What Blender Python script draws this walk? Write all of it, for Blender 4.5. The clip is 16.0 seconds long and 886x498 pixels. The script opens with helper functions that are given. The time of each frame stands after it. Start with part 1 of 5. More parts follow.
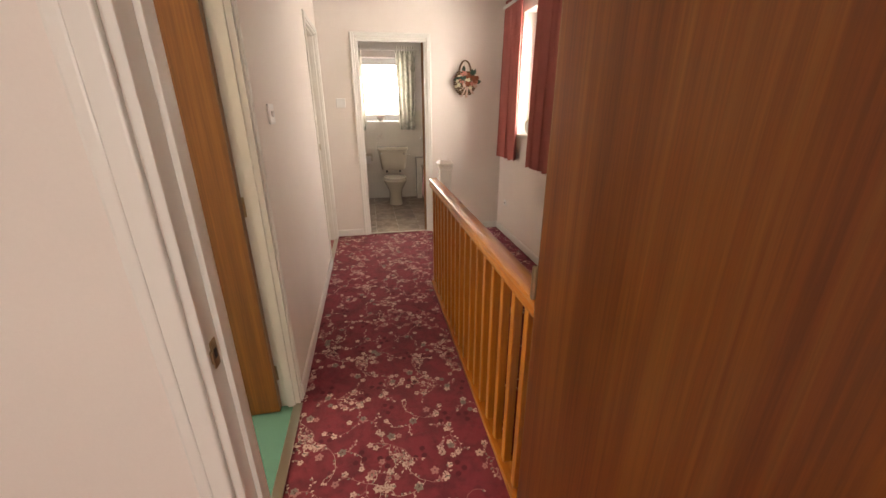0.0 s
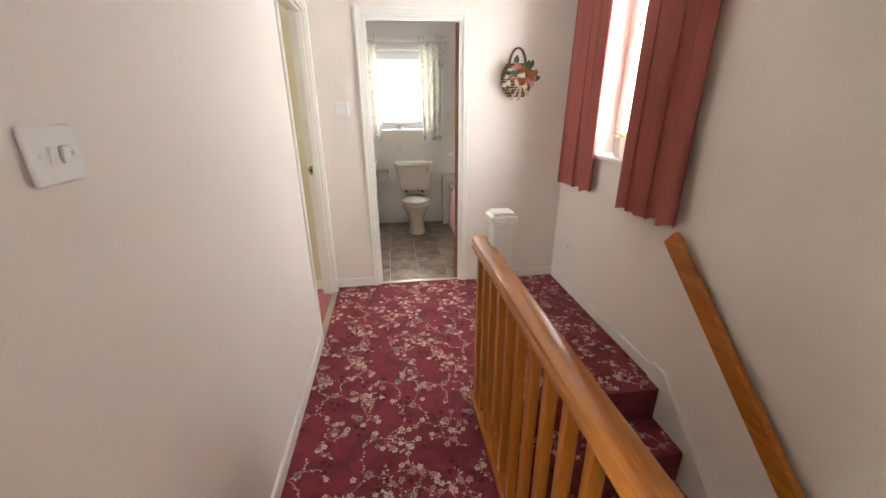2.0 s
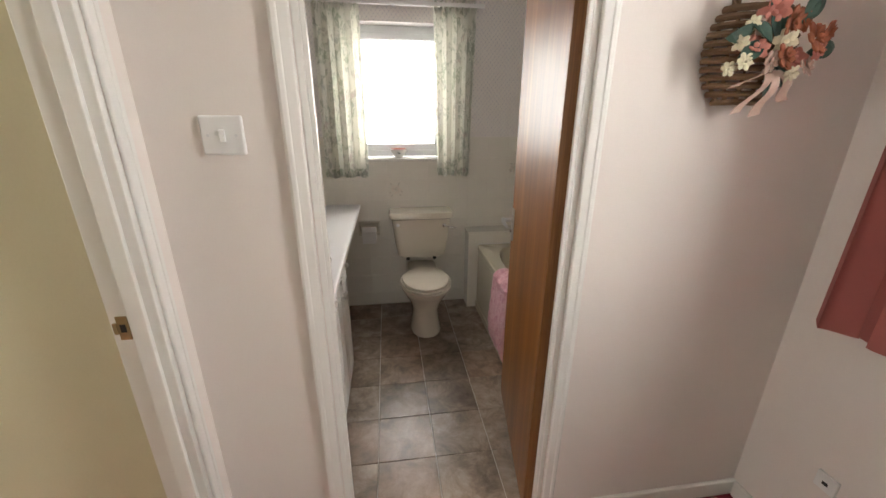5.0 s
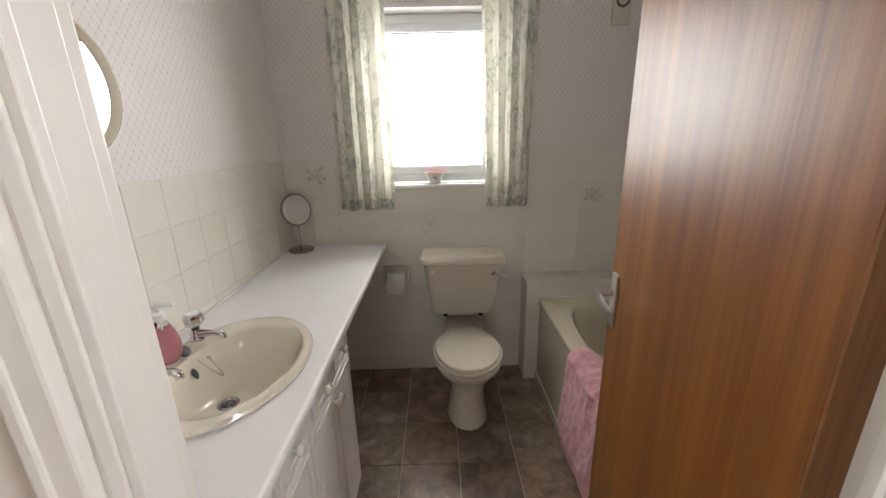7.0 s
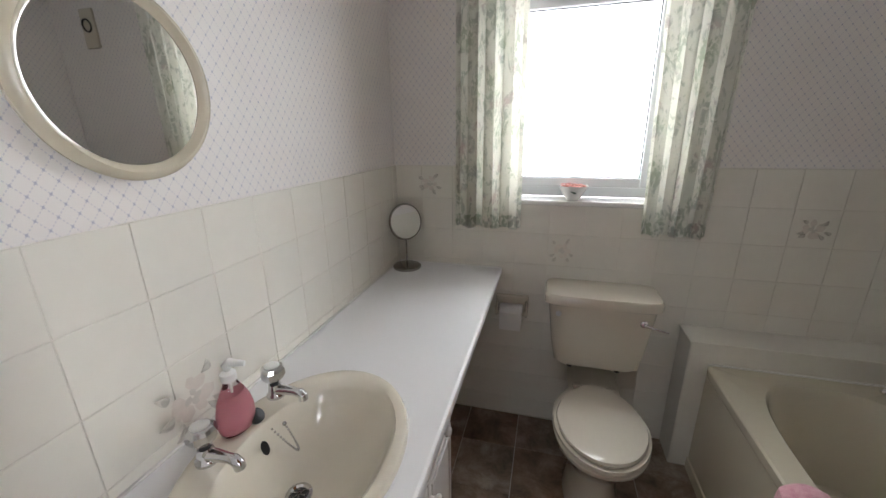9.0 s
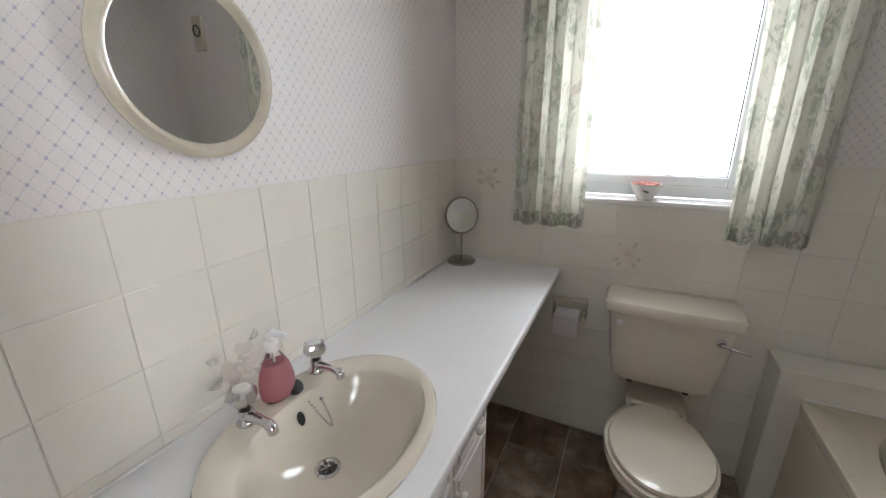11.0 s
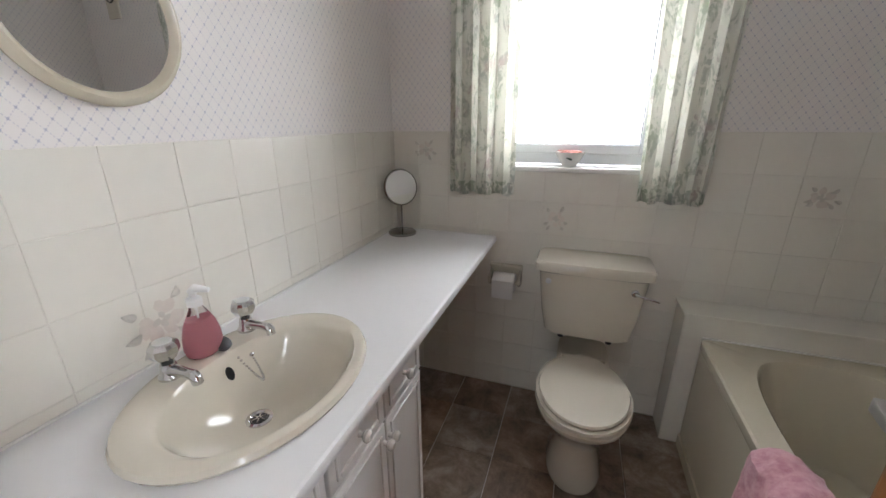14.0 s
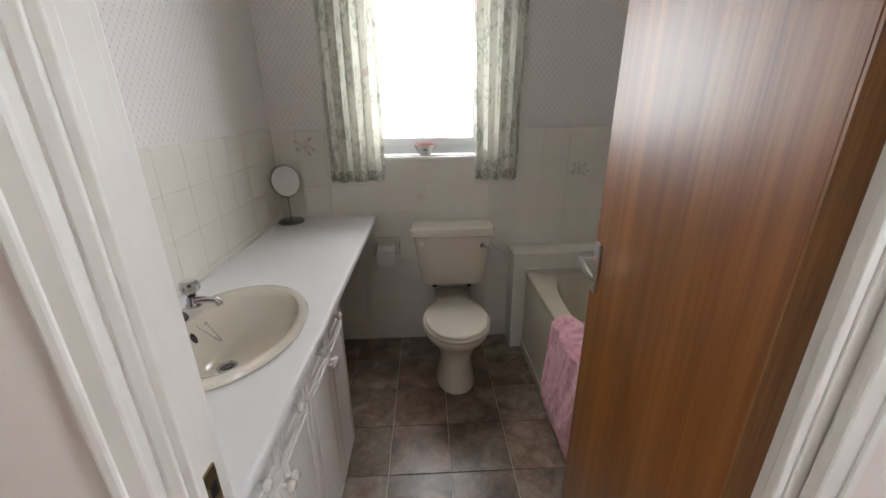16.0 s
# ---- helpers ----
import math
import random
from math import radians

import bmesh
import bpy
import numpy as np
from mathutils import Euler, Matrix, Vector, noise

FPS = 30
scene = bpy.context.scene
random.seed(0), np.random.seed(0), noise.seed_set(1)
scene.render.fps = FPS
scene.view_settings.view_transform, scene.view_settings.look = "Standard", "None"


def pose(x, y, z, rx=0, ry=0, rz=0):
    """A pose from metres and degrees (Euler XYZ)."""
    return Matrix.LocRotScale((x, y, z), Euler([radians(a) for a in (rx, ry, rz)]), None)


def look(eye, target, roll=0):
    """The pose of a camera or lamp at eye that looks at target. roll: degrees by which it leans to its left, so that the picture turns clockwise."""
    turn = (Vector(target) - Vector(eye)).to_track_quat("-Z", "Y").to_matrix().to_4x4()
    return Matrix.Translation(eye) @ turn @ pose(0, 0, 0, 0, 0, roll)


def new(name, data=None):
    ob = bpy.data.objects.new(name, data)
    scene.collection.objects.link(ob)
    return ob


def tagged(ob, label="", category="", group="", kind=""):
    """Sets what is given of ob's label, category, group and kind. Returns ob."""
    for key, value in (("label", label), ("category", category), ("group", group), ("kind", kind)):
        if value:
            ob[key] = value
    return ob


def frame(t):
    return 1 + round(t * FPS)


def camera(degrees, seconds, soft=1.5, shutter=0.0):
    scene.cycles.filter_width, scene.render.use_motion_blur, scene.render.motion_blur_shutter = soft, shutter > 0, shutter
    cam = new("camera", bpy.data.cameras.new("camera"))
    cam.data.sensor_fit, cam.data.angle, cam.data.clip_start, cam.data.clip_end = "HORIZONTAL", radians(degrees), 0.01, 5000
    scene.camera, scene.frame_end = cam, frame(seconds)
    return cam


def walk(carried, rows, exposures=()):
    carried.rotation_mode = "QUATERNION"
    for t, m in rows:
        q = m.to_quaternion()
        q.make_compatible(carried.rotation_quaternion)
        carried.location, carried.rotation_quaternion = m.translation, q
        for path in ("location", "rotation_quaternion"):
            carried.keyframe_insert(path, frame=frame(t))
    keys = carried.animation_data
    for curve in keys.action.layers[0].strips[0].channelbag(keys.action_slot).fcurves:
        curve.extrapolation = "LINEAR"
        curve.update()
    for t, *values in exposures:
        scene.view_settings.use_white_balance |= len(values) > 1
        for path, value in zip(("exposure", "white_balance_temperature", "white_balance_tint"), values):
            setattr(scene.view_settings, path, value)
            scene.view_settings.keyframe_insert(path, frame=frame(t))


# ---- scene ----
cam = camera(99.1, 16.0)
PATH = [
    (0, (0.081, -4.189, 1.371), (0.423, -2.35, 0.663), -0.3),
    (0.5, (0.055, -3.921, 1.349), (0.341, -2.074, 0.639), -0.2),
    (1, (0.088, -3.632, 1.34), (0.328, -1.774, 0.639), -0.4),
    (1.5, (0.137, -3.317, 1.389), (0.373, -1.461, 0.683), -0.4),
    (2, (0.164, -2.956, 1.404), (0.404, -1.097, 0.705), -0.4),
    (2.5, (0.148, -2.562, 1.422), (0.398, -0.709, 0.714), -0.6),
    (3, (0.15, -2.182, 1.427), (0.417, -0.332, 0.715), -0.3),
    (3.2, (0.131, -2.033, 1.419), (0.427, -0.179, 0.729), -0.1),
    (5.3, (0.194, -0.821, 1.45), (0.462, 1.046, 0.787), 0.3),
    (5.5, (0.194, -0.736, 1.448), (0.462, 1.131, 0.785), 0.3),
    (6, (0.238, -0.549, 1.422), (0.456, 1.335, 0.788), -0.1),
    (6.5, (0.25, -0.346, 1.402), (0.44, 1.534, 0.746), -0.3),
    (7, (0.288, -0.257, 1.405), (0.304, 1.508, 0.886), -1.4),
    (7.5, (0.218, -0.129, 1.452), (0.12, 1.612, 0.867), 0.1),
    (8, (0.201, -0.056, 1.443), (0.011, 1.687, 0.883), 0.0),
    (8.5, (0.205, 0.066, 1.445), (-0.127, 1.791, 0.898), -0.6),
    (9, (0.164, 0.122, 1.451), (-0.309, 1.816, 0.912), -0.8),
    (9.5, (0.154, 0.133, 1.443), (-0.408, 1.801, 0.905), -0.6),
    (11.8, (0.255, 0.168, 1.396), (-0.57, 1.723, 0.858), -0.4),
    (12, (0.262, 0.167, 1.387), (-0.556, 1.725, 0.848), -0.3),
    (12.5, (0.293, 0.162, 1.37), (-0.513, 1.723, 0.823), -0.4),
    (13, (0.317, 0.157, 1.355), (-0.437, 1.74, 0.798), -0.4),
    (13.5, (0.322, 0.139, 1.348), (-0.346, 1.757, 0.777), -0.4),
    (14, (0.316, 0.127, 1.344), (-0.269, 1.771, 0.761), -0.3),
    (14.5, (0.324, 0.093, 1.343), (-0.182, 1.757, 0.74), -0.3),
    (15, (0.322, -0.025, 1.343), (-0.068, 1.658, 0.713), -0.3),
    (15.5, (0.289, -0.195, 1.366), (0.085, 1.52, 0.733), -0.4),
    (16, (0.277, -0.297, 1.399), (0.349, 1.429, 0.766), -0.6),
]
EXPOSURES = [(0, 0.1, 8300, 17), (0.7, 0.32, 7700, 12), (1.5, 0.45, 6900, 10), (2.3, 0.35, 6900, 9), (3.2, 0.05, 7000, 10), (5.3, -0.1, 7000, 10),
             (7, -0.1, 6800, 10), (8, -0.3, 6500, 9), (9.5, -0.2, 6250, 9), (12, -0.17, 6200, 9), (14.5, -0.07, 6250, 10), (15.2, -0.17, 6400, 10), (16, -0.3, 6400, 10)]
walk(cam, [(t, look(eye, target, roll)) for t, eye, target, roll in PATH], EXPOSURES)


# ---- world and lights ----
world = bpy.data.worlds.new("sky")
scene.world = world
world.use_nodes = True
wn = world.node_tree
sky = wn.nodes.new("ShaderNodeTexSky")
sky.sky_type, sky.sun_disc = "NISHITA", False
sky.sun_elevation, sky.sun_rotation = radians(40), radians(100)
wn.nodes["Background"].inputs[1].default_value = 0.12
wn.links.new(sky.outputs[0], wn.nodes["Background"].inputs[0])
sun_data = bpy.data.lights.new("sun", "SUN")
sun_data.energy, sun_data.angle, sun_data.color = 1.0, radians(12), (1, 0.96, 0.9)
sun = new("sun", sun_data)
sun.matrix_world = look((6, 1, 6), (0, 0, 0))


def window_light(name, eye, target, w, h, watts, color=(1, 1, 1)):
    d = bpy.data.lights.new(name, "AREA")
    d.shape, d.size, d.size_y, d.energy, d.color = "RECTANGLE", w, h, watts, color
    ob = new(name, d)
    ob.matrix_world = look(eye, target)
    return ob


L_HALL, L_BATH, L_BED, L_LEFT, L_FAR = 28, 12, 16, 70, 6
window_light("window_light_landing", (1.74, -0.82, 1.62), (0, -0.82, 1.45), 0.68, 1.0, L_HALL, (0.93, 0.97, 1))
window_light("window_light_bathroom", (0.273, 2.06, 1.58), (0.273, 0, 1.38), 0.64, 0.83, L_BATH, (0.97, 0.98, 1))
window_light("window_light_bedroom", (0.1, -6.9, 1.6), (0.1, 0, 1.3), 1.8, 1.1, L_BED, (0.88, 0.93, 1))
window_light("window_light_left_room", (-3.1, -2.9, 1.6), (0, -2.9, 1.2), 1.4, 1.1, L_LEFT, (1, 0.98, 0.9))
# Added dim fill for the far side room; no window is known there.
window_light("fill_light_far_room", (-3.1, -0.9, 1.6), (0, -0.9, 1.3), 1.2, 1.1, L_FAR, (1, 0.97, 0.88))


# ---- materials ----
def nodes_of(name):
    m = bpy.data.materials.new(name)
    m.use_nodes = True
    return m, m.node_tree, m.node_tree.nodes["Principled BSDF"]


def coords(nt, scale=(1, 1, 1), source="Object"):
    tc, mp = nt.nodes.new("ShaderNodeTexCoord"), nt.nodes.new("ShaderNodeMapping")
    mp.inputs["Scale"].default_value = scale
    nt.links.new(tc.outputs[source], mp.inputs["Vector"])
    return mp.outputs["Vector"]


def noise_tex(nt, vec, scale, detail=4, rough=0.55, distortion=0.0):
    n = nt.nodes.new("ShaderNodeTexNoise")
    for key, value in (("Scale", scale), ("Detail", detail), ("Roughness", rough), ("Distortion", distortion)):
        n.inputs[key].default_value = value
    nt.links.new(vec, n.inputs["Vector"])
    return n.outputs["Fac"]


def ramp(nt, fac, stops):
    r = nt.nodes.new("ShaderNodeValToRGB")
    while len(r.color_ramp.elements) < len(stops):
        r.color_ramp.elements.new(0.5)
    for e, (p, c) in zip(r.color_ramp.elements, stops):
        e.position = p
        e.color = (*c, 1) if len(c) == 3 else c
    nt.links.new(fac, r.inputs["Fac"])
    return r.outputs["Color"]


def mixed(nt, fac, a, b, mode="MIX"):
    m = nt.nodes.new("ShaderNodeMix")
    m.data_type, m.blend_type = "RGBA", mode
    for sock, value in ((m.inputs[0], fac), (m.inputs[6], a), (m.inputs[7], b)):
        if isinstance(value, bpy.types.NodeSocket):
            nt.links.new(value, sock)
        elif isinstance(value, (int, float)):
            sock.default_value = value
        else:
            sock.default_value = (*value, 1)
    return m.outputs[2]


def maths(nt, op, a, b=None, c=None):
    n = nt.nodes.new("ShaderNodeMath")
    n.operation = op
    for sock, value in zip(n.inputs, (a, b, c)):
        if isinstance(value, bpy.types.NodeSocket):
            nt.links.new(value, sock)
        elif value is not None:
            sock.default_value = value
    return n.outputs[0]


def bump(nt, bsdf, height, strength=0.2, distance=0.002):
    b = nt.nodes.new("ShaderNodeBump")
    b.inputs["Strength"].default_value, b.inputs["Distance"].default_value = strength, distance
    nt.links.new(height, b.inputs["Height"])
    nt.links.new(b.outputs["Normal"], bsdf.inputs["Normal"])


def plain(name, color, rough=0.5, metal=0.0, vary=0.06, grain=60, bumpy=0.05, coat=0.0):
    """Paint, plastic, ceramic or metal with faint large stains and a fine grain."""
    m, nt, b = nodes_of(name)
    v = coords(nt)
    big, fine = noise_tex(nt, v, 2.5, 3), noise_tex(nt, v, grain, 4)
    dark = tuple(c * (1 - vary * 2) for c in color)
    lite = tuple(min(1, c * (1 + vary)) for c in color)
    base = ramp(nt, big, [(0.3, dark), (0.7, lite)])
    col = mixed(nt, 0.25, base, ramp(nt, fine, [(0.35, dark), (0.65, lite)]))
    nt.links.new(col, b.inputs["Base Color"])
    rr = nt.nodes.new("ShaderNodeMapRange")
    rr.inputs[3].default_value, rr.inputs[4].default_value = rough * 0.85, min(1, rough * 1.15)
    nt.links.new(big, rr.inputs[0])
    nt.links.new(rr.outputs[0], b.inputs["Roughness"])
    b.inputs["Metallic"].default_value = metal
    b.inputs["Coat Weight"].default_value = coat
    if bumpy:
        bump(nt, b, fine, bumpy, 0.001)
    return m


def wood(name, dark, mid, lite, stretch, rough=0.35, coat=0.2):
    """Veneer or varnished timber: long streaks, fine pores and slow drift of tone."""
    m, nt, b = nodes_of(name)
    v = coords(nt, stretch)
    streak = noise_tex(nt, v, 1.0, 5, 0.6, 0.35)
    wide = noise_tex(nt, coords(nt, tuple(s * 0.25 for s in stretch)), 1.0, 3, 0.5, 0.6)
    pores = noise_tex(nt, coords(nt, tuple(s * 7 for s in stretch)), 1.0, 3, 0.7)
    col = ramp(nt, streak, [(0.34, dark), (0.5, mid), (0.64, lite)])
    col = mixed(nt, 0.4, col, ramp(nt, wide, [(0.35, dark), (0.65, lite)]))
    col = mixed(nt, 0.35, col, ramp(nt, pores, [(0.4, tuple(c * 0.7 for c in dark)), (0.6, mid)]))
    nt.links.new(col, b.inputs["Base Color"])
    b.inputs["Roughness"].default_value = rough
    b.inputs["Coat Weight"].default_value, b.inputs["Coat Roughness"].default_value = coat, 0.3
    bump(nt, b, pores, 0.08, 0.001)
    return m


WALL = plain("pale_pink_emulsion", (0.80, 0.735, 0.685), 0.75, vary=0.02, grain=180, bumpy=0.12)
CEIL = plain("white_ceiling_paint", (0.82, 0.80, 0.77), 0.85, vary=0.02, grain=120, bumpy=0.2)
GLOSS = plain("cream_gloss_paint", (0.81, 0.79, 0.745), 0.33, vary=0.008, grain=40, bumpy=0.0, coat=0.2)
CREAMW = plain("cream_emulsion", (0.72, 0.68, 0.50), 0.8, vary=0.03, grain=150, bumpy=0.1)
# One veneer in two tones: redder for warm bedroom light, yellower for daylight.
SAPELE_WARM_LIT = wood("sapele_veneer_warm_lit", (0.13, 0.027, 0.003), (0.25, 0.060, 0.007), (0.40, 0.145, 0.026), (26, 26, 0.55), 0.40, 0.12)
SAPELE_DAYLIT = wood("sapele_veneer_daylit", (0.14, 0.042, 0.007), (0.25, 0.083, 0.014), (0.40, 0.165, 0.036), (22, 22, 0.5), 0.42, 0.08)
SAPELE_EDGE = wood("sapele_lipping", (0.16, 0.06, 0.02), (0.27, 0.12, 0.04), (0.36, 0.18, 0.07), (40, 40, 1.5), 0.4, 0.1)
PINE_Z = wood("varnished_pine_upright", (0.36, 0.105, 0.012), (0.50, 0.18, 0.022), (0.62, 0.26, 0.045), (45, 45, 1.6), 0.28, 0.4)
PINE_Y = wood("varnished_pine_rail", (0.32, 0.085, 0.010), (0.47, 0.155, 0.018), (0.60, 0.235, 0.038), (45, 1.6, 45), 0.22, 0.5)
UPVC = plain("white_upvc", (0.82, 0.84, 0.85), 0.25, vary=0.01, bumpy=0.0)
PLASTIC = plain("white_plastic", (0.80, 0.79, 0.77), 0.35, vary=0.02, bumpy=0.0)
CHROME = plain("chrome", (0.66, 0.66, 0.67), 0.07, 1.0, vary=0.02, bumpy=0.0)
GUNMETAL = plain("dark_polished_metal", (0.34, 0.33, 0.31), 0.16, 1.0, vary=0.03, bumpy=0.0)
SATIN = plain("satin_aluminium", (0.72, 0.72, 0.72), 0.3, 1.0, vary=0.03, bumpy=0.03)
STEEL = plain("threshold_strip_metal", (0.55, 0.52, 0.44), 0.35, 1.0, vary=0.05, bumpy=0.05)
BRASS = plain("dull_brass", (0.42, 0.33, 0.2), 0.4, 1.0, vary=0.08, bumpy=0.05)
# Black for rubber parts, and also for the shade painted in small holes.
DARK = plain("dark_rubber_and_hole_shade", (0.02, 0.02, 0.02), 0.4, vary=0.1, bumpy=0.0)
IVORY = plain("champagne_ceramic", (0.70, 0.645, 0.54), 0.12, vary=0.015, bumpy=0.0, coat=0.6)
FRAME = plain("ivory_plastic", (0.60, 0.54, 0.42), 0.22, vary=0.015, bumpy=0.0, coat=0.3)
BATHM = plain("champagne_acrylic", (0.66, 0.60, 0.47), 0.2, vary=0.015, bumpy=0.0, coat=0.3)
TILE_W = plain("ivory_wall_tile", (0.80, 0.765, 0.69), 0.2, vary=0.02, grain=25, bumpy=0.05, coat=0.2)
GROUT = plain("pale_grout", (0.80, 0.76, 0.68), 0.85, vary=0.04, grain=200, bumpy=0.2)
WORKTOP = plain("white_laminate", (0.80, 0.79, 0.79), 0.4, vary=0.01, grain=300, bumpy=0.03)
CABINET = plain("white_cabinet_paint", (0.78, 0.76, 0.73), 0.35, vary=0.02, bumpy=0.03)
RED_CURTAIN = plain("rust_pink_fabric", (0.40, 0.12, 0.105), 0.85, vary=0.08, grain=400, bumpy=0.25)
WICKER = plain("brown_wicker", (0.17, 0.095, 0.045), 0.6, vary=0.2, grain=60, bumpy=0.3)
RIBBON = plain("dusty_pink_ribbon", (0.62, 0.44, 0.36), 0.35, vary=0.06, bumpy=0.05)
ROSE = plain("pink_silk_petal", (0.62, 0.24, 0.19), 0.6, vary=0.12, bumpy=0.1)
RUST = plain("rust_dried_flower", (0.30, 0.09, 0.04), 0.7, vary=0.2, bumpy=0.2)
LEAF = plain("dark_green_leaf", (0.035, 0.085, 0.06), 0.5, vary=0.15, bumpy=0.1)
CREAMF = plain("cream_dried_flower", (0.72, 0.66, 0.48), 0.7, vary=0.08, bumpy=0.1)
YELLOWF = plain("pale_yellow_flower", (0.75, 0.64, 0.32), 0.7, vary=0.08, bumpy=0.1)
PORCELAIN = plain("white_porcelain", (0.82, 0.80, 0.76), 0.18, vary=0.01, bumpy=0.0, coat=0.4)
PAPER = plain("white_tissue_paper", (0.82, 0.80, 0.78), 0.9, vary=0.02, grain=120, bumpy=0.3)
GREEN_CARPET = plain("green_carpet", (0.11, 0.27, 0.20), 0.95, vary=0.08, grain=300, bumpy=0.5)
PINK_CARPET = plain("pink_carpet", (0.42, 0.15, 0.15), 0.95, vary=0.08, grain=300, bumpy=0.5)
BED_CARPET = plain("bedroom_carpet", (0.40, 0.16, 0.15), 0.95, vary=0.08, grain=300, bumpy=0.5)
SPRIG_CREAM = plain("carpet_cream_pile", (0.72, 0.52, 0.44), 0.95, vary=0.15, grain=250, bumpy=0.4)
SPRIG_PINK = plain("carpet_pink_pile", (0.50, 0.23, 0.22), 0.95, vary=0.15, grain=250, bumpy=0.4)
SPRIG_GREY = plain("carpet_grey_green_pile", (0.27, 0.22, 0.19), 0.95, vary=0.15, grain=250, bumpy=0.4)
SPRIG_DARK = plain("carpet_dark_red_pile", (0.12, 0.009, 0.019), 0.95, vary=0.15, grain=250, bumpy=0.4)
MOTIF_GREY = plain("tile_motif_grey", (0.66, 0.625, 0.56), 0.25, vary=0.08, bumpy=0.0)
MOTIF_PINK = plain("tile_motif_pink", (0.745, 0.68, 0.61), 0.25, vary=0.08, bumpy=0.0)


def carpet_material():
    m, nt, b = nodes_of("red_floral_carpet")
    v = coords(nt)
    big = noise_tex(nt, v, 9, 3, 0.6)
    mid = noise_tex(nt, v, 28, 3, 0.6)
    pile = noise_tex(nt, v, 600, 2, 0.7)
    col = ramp(nt, big, [(0.38, (0.15, 0.011, 0.023)), (0.55, (0.265, 0.025, 0.044))])
    col = mixed(nt, ramp(nt, mid, [(0.36, (0.55, 0.55, 0.55)), (0.46, (0, 0, 0))]), col, (0.095, 0.006, 0.014))
    col = mixed(nt, 0.3, col, ramp(nt, pile, [(0.3, (0.08, 0.006, 0.012)), (0.7, (0.27, 0.03, 0.05))]))
    nt.links.new(col, b.inputs["Base Color"])
    b.inputs["Roughness"].default_value = 0.95
    b.inputs["Sheen Weight"].default_value, b.inputs["Sheen Roughness"].default_value = 0.08, 0.5
    bump(nt, b, pile, 0.6, 0.004)
    return m


def wallpaper_material():
    """White paper with a diagonal trellis of small blue-grey dots."""
    m, nt, b = nodes_of("trellis_wallpaper")
    tc, sp = nt.nodes.new("ShaderNodeTexCoord"), nt.nodes.new("ShaderNodeSeparateXYZ")
    nt.links.new(tc.outputs["Object"], sp.inputs[0])
    u = maths(nt, "ADD", sp.outputs[0], sp.outputs[1])
    zz = maths(nt, "MULTIPLY", sp.outputs[2], 0.8)
    S = 1 / 0.0285
    a = maths(nt, "MULTIPLY", maths(nt, "ADD", u, zz), S)
    c = maths(nt, "MULTIPLY", maths(nt, "SUBTRACT", u, zz), S)
    fa, fc = maths(nt, "PINGPONG", a, 0.5), maths(nt, "PINGPONG", c, 0.5)
    knot = maths(nt, "LESS_THAN", maths(nt, "ADD", maths(nt, "MULTIPLY", fa, fa), maths(nt, "MULTIPLY", fc, fc)), 0.0085)
    dash_a = maths(nt, "MULTIPLY", maths(nt, "LESS_THAN", fa, 0.045), maths(nt, "GREATER_THAN", maths(nt, "PINGPONG", maths(nt, "MULTIPLY", c, 4), 0.5), 0.22))
    dash_c = maths(nt, "MULTIPLY", maths(nt, "LESS_THAN", fc, 0.045), maths(nt, "GREATER_THAN", maths(nt, "PINGPONG", maths(nt, "MULTIPLY", a, 4), 0.5), 0.22))
    dash = maths(nt, "MAXIMUM", dash_a, dash_c)
    v = coords(nt)
    soft = noise_tex(nt, v, 3, 3)
    base = ramp(nt, soft, [(0.3, (0.77, 0.73, 0.70)), (0.7, (0.81, 0.77, 0.74))])
    col = mixed(nt, maths(nt, "MULTIPLY", dash, 0.45), base, (0.48, 0.46, 0.56))
    col = mixed(nt, maths(nt, "MULTIPLY", knot, 0.7), col, (0.36, 0.37, 0.47))
    nt.links.new(col, b.inputs["Base Color"])
    b.inputs["Roughness"].default_value = 0.6
    bump(nt, b, noise_tex(nt, v, 220, 3), 0.12, 0.001)
    return m


def vinyl_material():
    """Brown-grey slate-look vinyl; each tile has its own tone."""
    m, nt, b = nodes_of("slate_vinyl_tile")
    info = nt.nodes.new("ShaderNodeObjectInfo")
    v = coords(nt)
    add = nt.nodes.new("ShaderNodeVectorMath")
    add.operation = "MULTIPLY_ADD"
    nt.links.new(info.outputs["Random"], add.inputs[0])
    add.inputs[1].default_value = (40, 40, 40)
    nt.links.new(v, add.inputs[2])
    cloud = noise_tex(nt, add.outputs[0], 8, 7, 0.7, 0.35)
    fine = noise_tex(nt, add.outputs[0], 60, 4, 0.6)
    col = ramp(nt, cloud, [(0.32, (0.12, 0.088, 0.066)), (0.5, (0.29, 0.232, 0.185)), (0.66, (0.48, 0.42, 0.355))])
    tone = ramp(nt, info.outputs["Random"], [(0.0, (0.62, 0.56, 0.52)), (0.5, (1.0, 0.95, 0.9)), (1.0, (0.85, 0.70, 0.60))])
    col = mixed(nt, 1.0, col, tone, "MULTIPLY")
    nt.links.new(col, b.inputs["Base Color"])
    b.inputs["Roughness"].default_value = 0.3
    bump(nt, b, fine, 0.12, 0.001)
    return m


